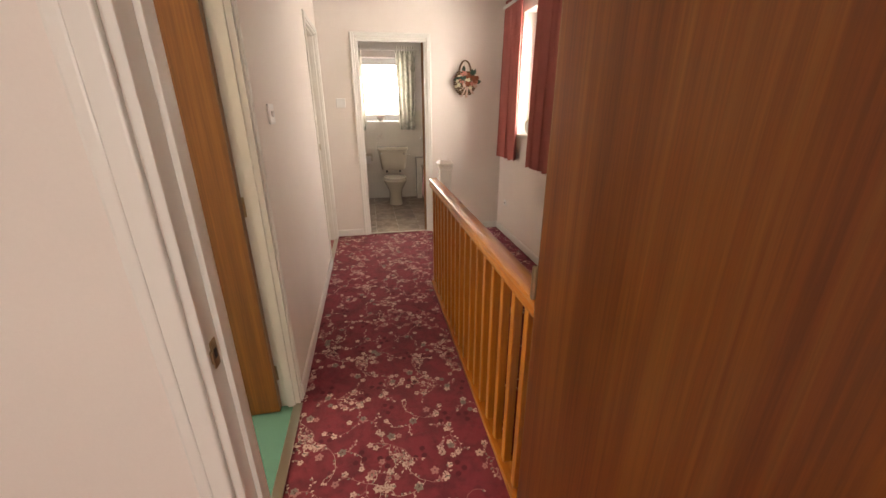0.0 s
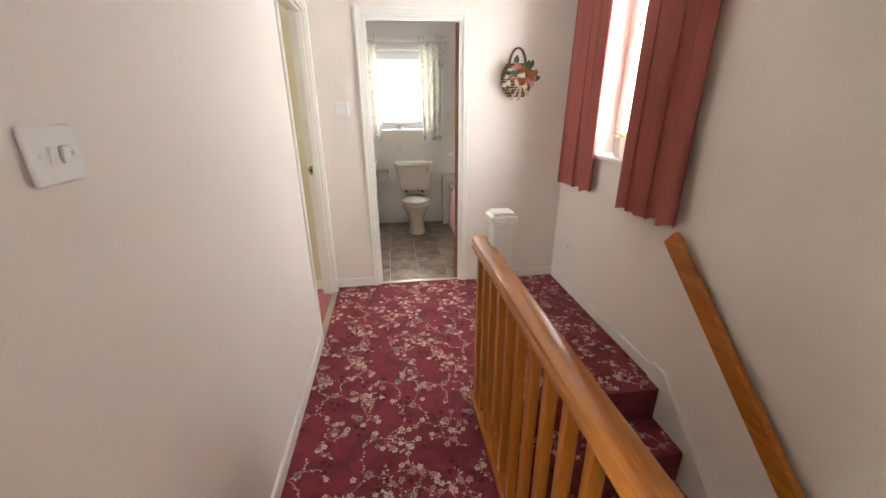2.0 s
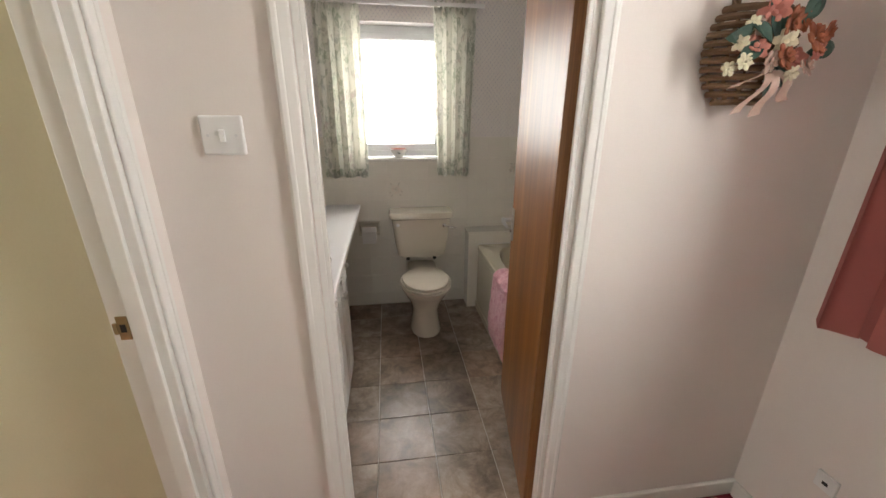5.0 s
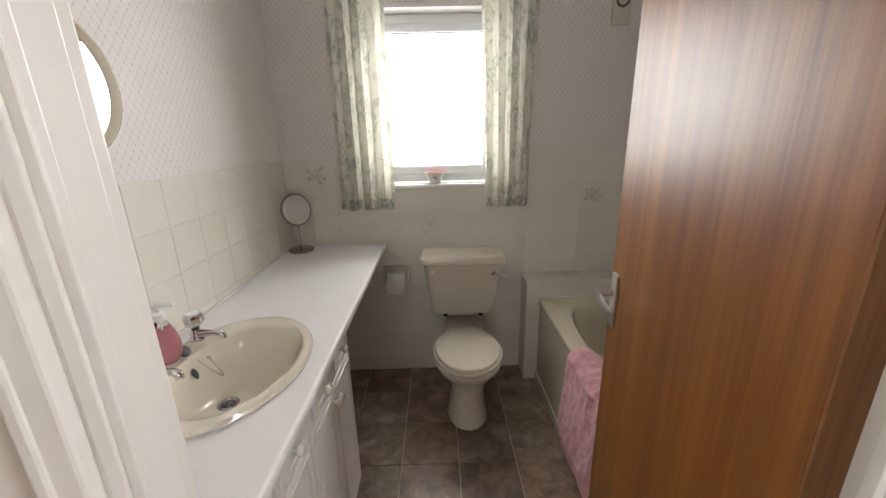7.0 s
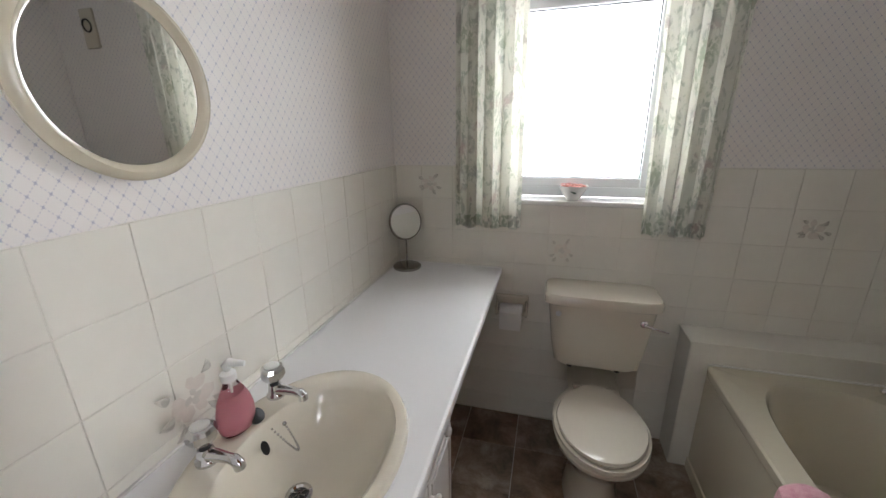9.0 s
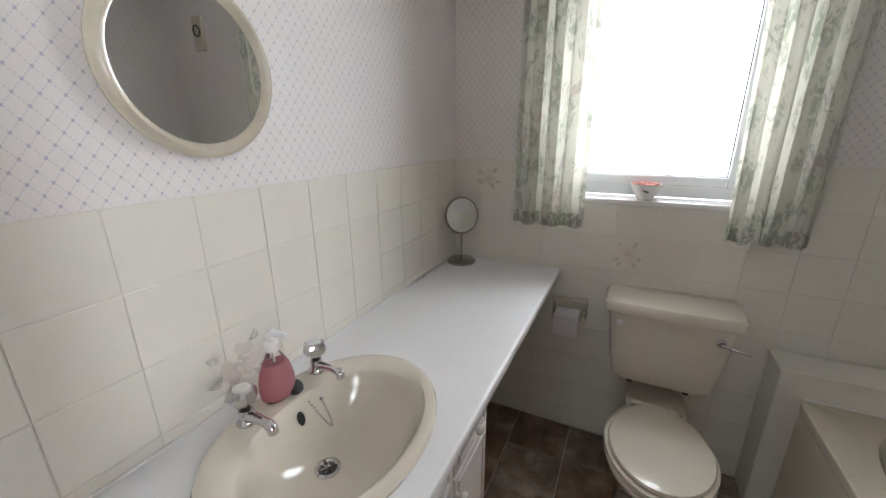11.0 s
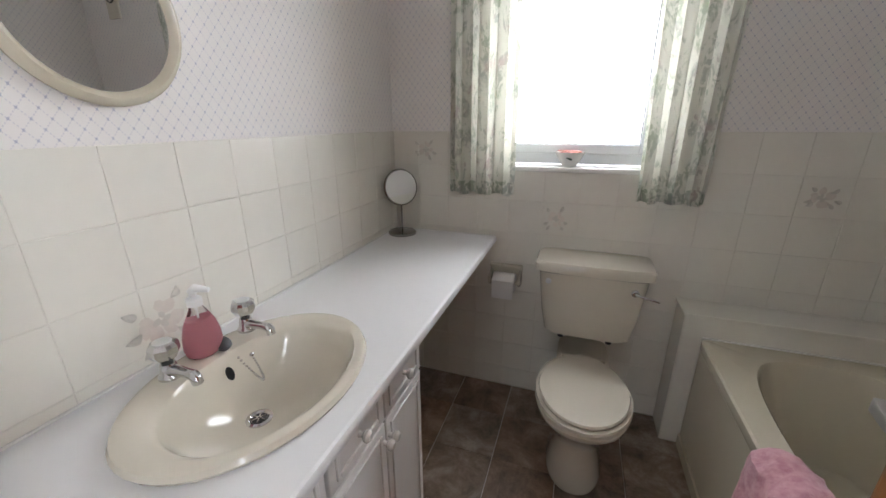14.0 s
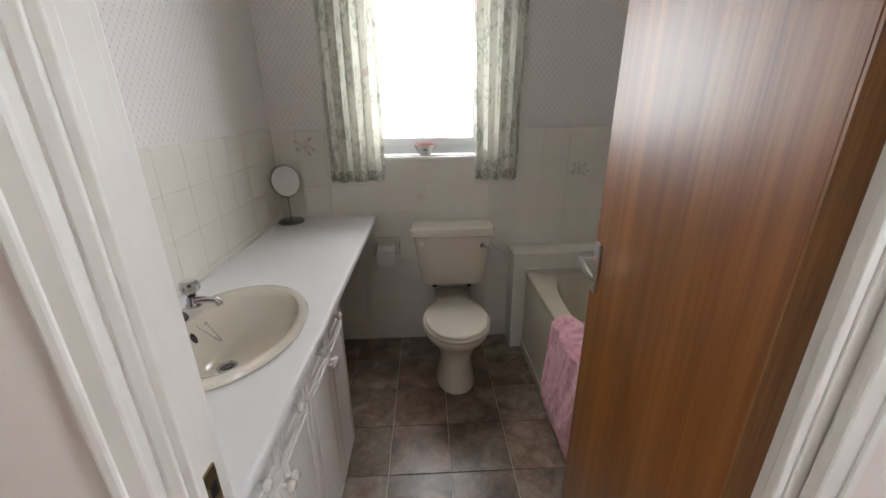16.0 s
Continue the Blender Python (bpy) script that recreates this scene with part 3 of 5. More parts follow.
# ---- windows ----
def window(name, axis, face, a0, a1, z0, z1, label, side_rail=None):
    """White plastic window: outer frame, opening sash, glass; face is the plane of its inner side, depth 0.06 outwards."""
    w = thing(name, label, "window", None, "", "structure")
    def bar(nm, u0, u1, b0, b1, d0, d1, mat, bev=0.005):
        lo, hi = ((u0, face + d0, b0), (u1, face + d1, b1)) if axis == "x" else ((face + d0, u0, b0), (face + d1, u1, b1))
        return part(nm, box(lo, hi, bev), mat, w)
    f = 0.05
    bar("window_frame", a0, a0 + f, z0, z1, 0, 0.06, UPVC)
    bar("window_frame", a1 - f, a1, z0, z1, 0, 0.06, UPVC)
    bar("window_frame", a0 + f, a1 - f, z0, z0 + f, 0, 0.06, UPVC)
    bar("window_frame", a0 + f, a1 - f, z1 - f, z1, 0, 0.06, UPVC)
    s = 0.045
    i0, i1, j0, j1 = a0 + f, a1 - f, z0 + f, z1 - f
    bar("sash", i0, i0 + s, j0, j1, -0.012, 0.05, UPVC)
    bar("sash", i1 - s, i1, j0, j1, -0.012, 0.05, UPVC)
    bar("sash", i0 + s, i1 - s, j0, j0 + s, -0.012, 0.05, UPVC)
    bar("sash", i0 + s, i1 - s, j1 - s, j1, -0.012, 0.05, UPVC)
    g = 0.004
    for u0, u1, b0, b1 in ((i0 + s, i0 + s + g, j0 + s, j1 - s), (i1 - s - g, i1 - s, j0 + s, j1 - s), (i0 + s + g, i1 - s - g, j0 + s, j0 + s + g), (i0 + s + g, i1 - s - g, j1 - s - g, j1 - s)):
        bar("gasket", u0, u1, b0, b1, 0.004, 0.012, DARK, 0)
    p = bar("pane", i0 + s, i1 - s, j0 + s, j1 - s, 0.018, 0.022, GLASS, 0)
    p.visible_shadow = False
    return w, bar


win1, bar1 = window("window_1", "y", 1.655, -1.19, -0.47, 1.115, 2.16, "white plastic casement window over the stairs")
bar1("window_handle", -1.118, -1.094, 1.55, 1.59, -0.03, -0.012, UPVC)
bar1("window_handle_lever", -1.112, -1.100, 1.46, 1.58, -0.045, -0.03, UPVC)
use_unit(*BATH)
win2, bar2 = window("window_2", "x", 2.10, -0.06, 0.73, 1.265, 2.2, "white plastic bathroom window of frosted glass")
use_unit()
setting("window_sill_landing", box((XR - 0.03, -1.215, 1.085), (1.66, -0.445, 1.113), 0.008), GLOSS, "white gloss painted window sill")
use_unit(*BATH)
setting("window_sill_bathroom", box((-0.075, BB - 0.018, 1.238), (0.745, 2.105, 1.262), 0.006), PORCELAIN, "white tiled bathroom window sill")
use_unit()
bm = box((XR + 0.002, -0.474, 1.113), (1.655, -0.468, 2.16))
add_box(bm, (XR + 0.002, -1.192, 1.113), (1.655, -1.186, 2.16))
add_box(bm, (XR + 0.002, -1.186, 2.154), (1.655, -0.474, 2.162))
setting("trim_window_reveal", bm, PORCELAIN, "white painted window reveal")
for nm, lo, hi in (("backdrop_landing", (2.6, -3.2, 0.0), (2.62, 1.6, 3.6)), ("backdrop_bathroom", (-1.6, 2.9, 0.2), (2.3, 2.92, 3.4)),
                   ("backdrop_bedroom", (-2, -7.9, 0.2), (2.2, -7.88, 3.2)), ("backdrop_rooms", (-4.0, -4.5, 0.2), (-3.98, 0.8, 3.2))):
    setting(nm, box(lo, hi), OUTSIDE, "bright overcast daylight outside the window")
setting("ground", box((-300, -300, -2.9), (300, 300, -2.75)), plain("lawn", (0.06, 0.09, 0.04), 0.9, vary=0.2, grain=3, bumpy=0.0), "plain ground round the house")


# ---- curtains ----
def curtain(name, axis, plane, a0, a1, z0, z1, folds, amp, material, label, gather=0.0, seed=0, group=""):
    """Pleated cloth of real thickness, with a hem and a gathered heading; gather pulls the top narrower."""
    c = thing(name, label, "curtain", None, group)
    rng = random.Random(seed)
    cols, rows = folds * 12, 26
    ph = [rng.uniform(-0.6, 0.6) for _ in range(folds + 2)]
    wd = [rng.uniform(0.7, 1.25) for _ in range(folds + 2)]
    def at(s, v, off):
        k = s * folds
        i = int(k)
        jitter = ph[i] * (1 - (k - i)) + ph[i + 1] * (k - i)
        size = wd[i] * (1 - (k - i)) + wd[i + 1] * (k - i)
        a = a0 + (a1 - a0) * s
        fall = 0.55 + 0.45 * (1 - v)
        d = amp * fall * size * math.sin(2 * math.pi * k + jitter + 0.5 * (1 - v) * math.sin(3 * k)) + off
        a += amp * 0.35 * math.sin(4 * math.pi * k + jitter) + gather * (1 - v) * (s - 0.5)
        z = z0 + (z1 - z0) * v + (0.008 * math.sin(5 * k) if v == 0 else 0)
        return (a, plane + d, z) if axis == "x" else (plane + d, a, z)
    bm = bmesh.new()
    grids = []
    for off in (0.0, 0.0025):
        grids.append([[bm.verts.new(at(i / cols, j / rows, off)) for i in range(cols + 1)] for j in range(rows + 1)])
    for g in grids:
        for j in range(rows):
            for i in range(cols):
                bm.faces.new((g[j][i], g[j][i + 1], g[j + 1][i + 1], g[j + 1][i]))
    for i in range(cols):
        for j in (0, rows):
            bm.faces.new((grids[0][j][i], grids[0][j][i + 1], grids[1][j][i + 1], grids[1][j][i]))
    for j in range(rows):
        for i in (0, cols):
            bm.faces.new((grids[0][j][i], grids[0][j + 1][i], grids[1][j + 1][i], grids[1][j][i]))
    part("cloth", bm, material, c, "", True)
    bm = bmesh.new()
    n = folds * 2
    for i in range(n):
        u = a0 + (a1 - a0) * (i + 0.5) / n
        x, y = (u, plane) if axis == "x" else (plane, u)
        merge(bm, moved(lathe([(0.006, -0.03), (0.014, 0.0), (0.012, 0.05), (0.016, 0.075)], 10), Matrix.Translation((x, y, z1 - 0.01))))
    part("pleat_heading", bm, material, c, "", True)
    return c


curtain("curtain", "y", XR - 0.055, -0.56, -0.13, 0.86, 2.24, 4, 0.034, RED_CURTAIN, "rust-pink pleated curtain drawn back beside the landing window", 0.03, 3, "landing window curtains")
curtain("curtain", "y", XR - 0.06, -1.39, -0.93, 0.86, 2.24, 5, 0.036, RED_CURTAIN, "rust-pink pleated curtain hanging beside the stair handrail", 0.0, 5, "landing window curtains")
rail1 = thing("curtain_rail", "white plastic curtain rail above the landing window", "curtain rail")
part("track", box((XR - 0.07, -1.5, 2.245), (XR - 0.04, -0.08, 2.275), 0.003), PLASTIC, rail1)
for y in (-1.3, -0.8, -0.3):
    part("bracket", box((XR - 0.05, y - 0.01, 2.25), (XR + 0.002, y + 0.01, 2.27), 0.002), PLASTIC, rail1)
use_unit(*BATH)
curtain("curtain", "x", BB - 0.075, -0.215, 0.095, 1.13, 2.28, 4, 0.022, FLORAL, "white floral bathroom curtain with green sprigs, drawn aside", 0.01, 11, "bathroom window curtains")
curtain("curtain", "x", BB - 0.075, 0.60, 0.905, 1.13, 2.28, 4, 0.022, FLORAL, "white floral bathroom curtain with green sprigs, drawn aside", -0.06, 17, "bathroom window curtains")
rail2 = thing("curtain_rail", "white plastic curtain rail above the bathroom window", "curtain rail")
part("track", box((-0.26, BB - 0.09, 2.285), (0.96, BB - 0.06, 2.31), 0.003), PLASTIC, rail2)
for x in (-0.2, 0.33, 0.9):
    part("bracket", box((x - 0.01, BB - 0.065, 2.29), (x + 0.01, BB + 0.002, 2.305), 0.002), PLASTIC, rail2)
use_unit()


# ---- balustrade ----
bal = thing("balustrade", "varnished pine landing balustrade with square spindles", "balustrade")
RX = 0.535
prof = [(-0.036, 0.0), (-0.028, -0.012), (-0.034, -0.022), (-0.034, -0.034), (-0.024, -0.05), (0.024, -0.05), (0.034, -0.034), (0.034, -0.022), (0.028, -0.012), (0.036, 0.0), (0.034, 0.014), (0.022, 0.022), (-0.022, 0.022), (-0.034, 0.014)]
part("handrail", loft([[(RX + u, y, 0.845 + v) for u, v in prof] for y in (-3.398, -2.4, -1.385, -1.38)]), PINE_Y, bal, "glossy moulded pine handrail", True)
part("base_rail", box((RX - 0.032, -3.398, 0.0), (RX + 0.032, -1.40, 0.03), 0.005), PINE_Y, bal)
sp = bmesh.new()
add_box(sp, (-0.016, -0.016, 0.03), (0.016, 0.016, 0.798), 0.003)
first = part("spindle", sp, PINE_Z, bal)
first.location = (RX, -1.425, 0)
for i in range(1, 18):
    o = first.copy()
    scene.collection.objects.link(o)
    o.parent = bal
    o.location = (RX, -1.425 - 0.113 * i, 0)


def newel(x, y, base, top):
    n = thing("newel_post", "cream painted square newel post with moulded cap", "newel post", pose(x, y, 0), "stair newels")
    part("post", box((-0.042, -0.042, base), (0.042, 0.042, top), 0.004), GLOSS, n)
    part("neck", box((-0.048, -0.048, top - 0.015), (0.048, 0.048, top), 0.004), GLOSS, n)
    part("cap", loft([oval(0, 0, h, h, top + z, 24, 12) for h, z in ((0.045, 0.0), (0.056, 0.007), (0.056, 0.027), (0.046, 0.035), (0.042, 0.043))]), GLOSS, n)
    return n


newel(0.597, -1.492, -0.3, 0.965)
newel(0.632, -3.355, -0.3, 0.80)

hr = thing("stair_handrail", "brown varnished flat handrail fixed to the stair wall", "handrail")
ang = radians(40.5)
hm = Matrix.Translation((XR - 0.045, -1.385, 0.815)) @ Matrix.Rotation(ang, 4, "X")
part("rail", moved(box((-0.016, -2.9, -0.045), (0.016, 0.0, 0.045), 0.006), hm), PINE_Y, hr)
for d in (-0.3, -1.2, -2.1):
    part("bracket", moved(box((0.014, d - 0.02, -0.02), (0.046, d + 0.02, 0.02), 0.003), hm), PINE_Y, hr)


use_unit(*BATH)
# ---- bathroom: vanity run ----
ctr = thing("worktop", "white laminate worktop along the tiled bathroom wall", "worktop")
CX, CY, HX, HY = -0.270, 0.662, 0.222, 0.288
TOP, EDGE = 0.90, 0.012


def plate_with_oval(x0, x1, y0, y1, z0, z1, cx, cy, hx, hy, n=64):
    """A board with an oval hole through it."""
    def rect(a):
        c, s = math.cos(a), math.sin(a)
        k = min(((x1 if c > 0 else x0) - cx) / c if abs(c) > 1e-9 else 1e9, ((y1 if s > 0 else y0) - cy) / s if abs(s) > 1e-9 else 1e9)
        return cx + c * k, cy + s * k
    angs = sorted([2 * math.pi * i / n for i in range(n)] + [math.atan2(y - cy, x - cx) % (2 * math.pi) for x in (x0, x1) for y in (y0, y1)])
    outer = [rect(a) for a in angs]
    inner = [(cx + hx * math.cos(a), cy + hy * math.sin(a)) for a in angs]
    return loft([[(x, y, z0) for x, y in inner], [(x, y, z0) for x, y in outer], [(x, y, z1) for x, y in outer], [(x, y, z1) for x, y in inner], [(x, y, z0) for x, y in inner]], False, False)


bm = plate_with_oval(BL + 0.008, EDGE - 0.01, BF + 0.002, 1.30, TOP - 0.032, TOP, CX, CY, HX - 0.015, HY - 0.015)
add_box(bm, (BL + 0.008, 1.30, TOP - 0.032), (EDGE - 0.01, BB - 0.008, TOP))
part("board", bm, WORKTOP, ctr)
part("front_edge", loft([[(EDGE - 0.01, y, TOP - 0.032), (EDGE - 0.004, y, TOP - 0.032), (EDGE, y, TOP - 0.026), (EDGE, y, TOP - 0.008), (EDGE - 0.003, y, TOP - 0.002), (EDGE - 0.01, y, TOP)] for y in (BF + 0.002, BB - 0.008)]), WORKTOP, ctr, "", True)
part("sealant_bead", box((BL + 0.008, BF + 0.004, TOP), (BL + 0.016, BB - 0.01, TOP + 0.006), 0.002), PORCELAIN, ctr)
part("sealant_bead", box((BL + 0.016, BB - 0.016, TOP), (EDGE - 0.004, BB - 0.008, TOP + 0.006), 0.002), PORCELAIN, ctr)

basin = thing("wash_basin", "champagne ceramic oval inset wash basin in the white worktop", "basin")
rings = [oval(CX, CY, HX, HY, TOP + 0.001), oval(CX, CY, HX + 0.003, HY + 0.003, TOP + 0.008), oval(CX, CY, HX - 0.002, HY - 0.002, TOP + 0.018), oval(CX, CY, HX - 0.014, HY - 0.014, TOP + 0.022),
         oval(CX + 0.004, CY, HX - 0.03, HY - 0.034, TOP + 0.018), oval(CX + 0.024, CY, 0.166, 0.232, TOP + 0.012, 48, 2.2), oval(CX + 0.024, CY, 0.159, 0.223, TOP + 0.004, 48, 2.2),
         oval(CX + 0.02, CY, 0.150, 0.208, TOP - 0.03, 48, 2.2), oval(CX + 0.01, CY, 0.126, 0.175, TOP - 0.08, 48, 2.1), oval(CX - 0.005, CY, 0.082, 0.115, TOP - 0.115), oval(CX - 0.028, CY, 0.045, 0.055, TOP - 0.128), oval(CX - 0.03, CY, 0.026, 0.026, TOP - 0.131)]
part("bowl", loft(rings, False, True), IVORY, basin, "", True)
DX, DY, DZ = CX - 0.03, CY, TOP - 0.131
part("waste", moved(lathe([(0.031, 0), (0.031, 0.004), (0.024, 0.006), (0.020, 0.002), (0.019, 0.001)]), Matrix.Translation((DX, DY, DZ))), CHROME, basin, "chrome waste", True)
# Dark disc paints the shade down the waste; nothing is cut out.
part("waste_hole_shade", moved(lathe([(0.018, 0.0), (0.018, 0.0025)]), Matrix.Translation((DX, DY, DZ + 0.0005))), DARK, basin)
for a in range(3):
    part("waste_bar", moved(box((-0.017, -0.0018, 0), (0.017, 0.0018, 0.004)), Matrix.Translation((DX, DY, DZ + 0.0015)) @ Matrix.Rotation(radians(60 * a), 4, "Z")), CHROME, basin)
# Dark dish paints the shade inside the overflow opening.
part("overflow_shade", moved(lathe([(0.004, -0.004), (0.012, 0.0), (0.014, 0.002)], 20), Matrix.Translation((CX - 0.123, CY + 0.018, TOP - 0.034)) @ Matrix.Rotation(radians(68), 4, "Y") @ Matrix.Diagonal((1.3, 0.8, 1, 1))), DARK, basin)
part("chain_stay", ball(0.006, (CX - 0.118, CY + 0.086, TOP - 0.02), 2), CHROME, basin)
ch = []
for i in range(33):
    u = i / 32
    ch.append((CX - 0.158 + 0.042 * u + 0.062 * math.sin(math.pi * u), CY + 0.05 + 0.036 * u, TOP + 0.022 - 0.044 * u - 0.075 * math.sin(math.pi * u)))
bm = bmesh.new()
for p in ch:
    merge(bm, ball(0.0034, p, 1))
part("plug_chain", bm, CHROME, basin)
part("plug", moved(lathe([(0.015, 0), (0.019, 0.004), (0.02, 0.012), (0.012, 0.015)]), Matrix.Translation((CX - 0.165, CY + 0.045, TOP + 0.022)) @ Matrix.Rotation(radians(40), 4, "Y")), DARK, basin, "black rubber plug", True)


def tap(x, y):
    t = thing("tap", "chrome pillar tap with a faceted handle", "tap", pose(x, y, TOP + 0.02), "basin taps")
    part("base", lathe([(0.024, 0), (0.024, 0.006), (0.019, 0.012), (0.017, 0.028), (0.015, 0.036)]), CHROME, t, "", True)
    part("spout", tube([(0, 0, 0.016), (0.028, 0, 0.021), (0.058, 0, 0.022), (0.074, 0, 0.021), (0.082, 0, 0.014), (0.084, 0, 0.002)], [0.016, 0.013, 0.0105, 0.012, 0.0125, 0.0115], 16), CHROME, t, "", True)
    # Solid neck coloured black to stand for shade below the handle.
    part("neck", lathe([(0.012, 0.034), (0.010, 0.042), (0.012, 0.048)], 20), DARK, t, "neck coloured dark for the shaded gap under the handle", True)
    part("handle", loft([[(r * (1 if k % 2 else 0.9) * math.cos(math.pi * k / 8), r * (1 if k % 2 else 0.9) * math.sin(math.pi * k / 8), z) for k in range(16)] for r, z in ((0.016, 0.044), (0.024, 0.052), (0.031, 0.064), (0.031, 0.078), (0.027, 0.086), (0.022, 0.089))]), CHROME, t)
    part("indicator", lathe([(0.019, 0.0885), (0.019, 0.0905), (0.014, 0.092)], 24), SATIN, t)
    return t


tap(-0.442, 0.578)
tap(-0.442, 0.795)

soap = thing("soap_dispenser", "clear pump bottle of pink liquid soap", "soap bottle", pose(-0.452, 0.675, TOP + 0.018))
sq = lambda r, z: [(x * 0.72, y, z) for x, y, _ in oval(0, 0, r, r, 0, 28)]
part("bottle", loft([sq(0.033, 0), sq(0.042, 0.006), sq(0.0475, 0.03), sq(0.046, 0.055), sq(0.038, 0.085), sq(0.026, 0.108), sq(0.017, 0.124), sq(0.014, 0.136)]), CLEAR, soap, "clear plastic bottle", True)
part("liquid", loft([sq(0.031, 0.003), sq(0.0395, 0.009), sq(0.0445, 0.031), sq(0.043, 0.055), sq(0.036, 0.083), sq(0.029, 0.098)]), SOAP, soap, "pink liquid soap", True)
part("dip_tube", tube([(0, 0, 0.012), (0, 0, 0.14)], 0.0025, 8), PLASTIC, soap)
part("collar", lathe([(0.017, 0.132), (0.017, 0.15), (0.013, 0.153), (0.006, 0.156)], 24), PLASTIC, soap, "", True)
part("pump", tube([(0, 0, 0.15), (0, 0, 0.168), (0.006, 0.003, 0.176), (0.038, 0.014, 0.172)], [0.005, 0.011, 0.010, 0.006], 12), PLASTIC, soap, "white pump head", True)


def cabinet(y0, y1, doors, label):
    c = thing("vanity_cabinet", label, "cabinet", None, "vanity cabinets")
    x = -0.025
    bm = box((BL + 0.02, y0, 0.08), (x - 0.018, y1, 0.735), 0.002)
    for lo, hi in (((BL + 0.02, *((y0, 0.735) if y0 < 0.3 else (y1 - 0.016, 0.735))), (x - 0.018, y0 + 0.016 if y0 < 0.3 else y1, TOP - 0.033)), ((x - 0.03, y0 + 0.016, 0.735), (x - 0.018, y1 - 0.016, TOP - 0.033))):
        add_box(bm, lo, hi)
    part("body", bm, CABINET, c)
    part("plinth", box((BL + 0.02, y0 + 0.004, 0.0), (x - 0.05, y1 - 0.004, 0.08)), CABINET, c)
    w = (y1 - y0) / doors
    for i in range(doors):
        a, b = y0 + w * i + 0.003, y0 + w * (i + 1) - 0.003
        for nm, z0, z1 in (("drawer_front", 0.735, 0.86), ("door", 0.09, 0.728)):
            f = part(nm, box((x - 0.017, a, z0), (x, b, z1), 0.003), CABINET, c)
            for lo, hi in (((x - 0.001, a + 0.022, z0 + 0.022), (x + 0.005, a + 0.034, z1 - 0.022)), ((x - 0.001, b - 0.034, z0 + 0.022), (x + 0.005, b - 0.022, z1 - 0.022)),
                           ((x - 0.001, a + 0.034, z0 + 0.022), (x + 0.005, b - 0.034, z0 + 0.034)), ((x - 0.001, a + 0.034, z1 - 0.034), (x + 0.005, b - 0.034, z1 - 0.022))):
                part("panel_moulding", box(lo, hi, 0.002), CABINET, f)
            kz = (z0 + z1) / 2 if nm == "drawer_front" else z1 - 0.055
            ky = [(a + b) / 2] if nm == "drawer_front" else [a + 0.012 if i % 2 else b - 0.012]
            for yy in ky:
                part("knob", moved(lathe([(0.007, 0), (0.006, 0.01), (0.014, 0.017), (0.015, 0.024), (0.009, 0.031)], 16), Matrix.Translation((x, yy, kz)) @ Matrix.Rotation(radians(90), 4, "Y")), PORCELAIN, f, "", True)
    return c


cabinet(0.56, 1.03, 2, "white panelled vanity cabinet with porcelain knobs under the basin")
cabinet(0.115, 0.555, 2, "white panelled vanity cabinet with porcelain knobs")

# ---- wall mirror and vanity mirror ----
wm = thing("wall_mirror", "round wall mirror in a moulded ivory plastic frame", "mirror", pose(BL + 0.001, 0.676, 1.676, 0, 90, 0))
part("frame", lathe([(0.16, 0.0), (0.177, 0.004), (0.180, 0.016), (0.174, 0.026), (0.164, 0.030), (0.156, 0.024), (0.149, 0.013)], 72), FRAME, wm, "", True)
part("glass", lathe([(0.153, 0.012), (0.153, 0.0155)], 72), MIRROR, wm, "silvered mirror glass")

vm = thing("vanity_mirror", "small round chrome magnifying mirror on a pedestal", "mirror", pose(-0.475, 1.868, TOP))
part("base", lathe([(0.072, 0), (0.074, 0.004), (0.073, 0.012), (0.066, 0.017), (0.03, 0.02), (0.008, 0.022)], 40), GUNMETAL, vm, "dark polished metal base", True)
part("stem", tube([(0, 0, 0.018), (0, 0, 0.155)], 0.0045, 10), GUNMETAL, vm)
tilt = Matrix.Translation((0, 0, 0.247)) @ Matrix.Rotation(radians(50), 4, "Z") @ Matrix.Rotation(radians(80), 4, "X")
R = 0.092
part("rim", moved(loft([oval(0, 0, r, r, z, 48) for r, z in ((R - 0.008, -0.006), (R, -0.004), (R + 0.002, 0), (R, 0.004), (R - 0.006, 0.0055))]), tilt), GUNMETAL, vm, "", True)
part("glass", moved(lathe([(R - 0.007, 0.0052), (R - 0.007, 0.0065)], 48), tilt), MIRROR, vm)
part("pivot", ball(0.009, (0, 0, 0.157), 2), GUNMETAL, vm)

# ---- toilet ----
WX = 0.487
wc = thing("toilet", "champagne close-coupled toilet with the lid down", "toilet")
pan = [(0.118, 1.57, 0.195, 0.0), (0.12, 1.57, 0.197, 0.02), (0.102, 1.57, 0.178, 0.10), (0.102, 1.57, 0.178, 0.20), (0.13, 1.56, 0.205, 0.27), (0.166, 1.54, 0.238, 0.34), (0.186, 1.52, 0.26, 0.385), (0.188, 1.52, 0.262, 0.40), (0.176, 1.52, 0.25, 0.408)]
part("pan", loft([oval(WX, cy, hx, hy, z, 44, 2.2) for hx, cy, hy, z in pan]), IVORY, wc, "", True)
part("pan_neck", loft([oval(WX, 1.80, hx, 0.15, z, 32, 5) for hx, z in ((0.095, 0.22), (0.11, 0.36), (0.115, 0.405))]), IVORY, wc, "", True)
seat_shape = lambda s, z: [(WX + s * 0.182 * math.cos(a) * (1 - 0.13 * max(0, math.sin(a))), 1.498 + s * 0.238 * math.sin(a), z) for a in (2 * math.pi * i / 48 for i in range(48))]
part("seat", loft([seat_shape(1.0, 0.411), seat_shape(1.03, 0.418), seat_shape(1.02, 0.428)]), IVORY, wc, "", True)
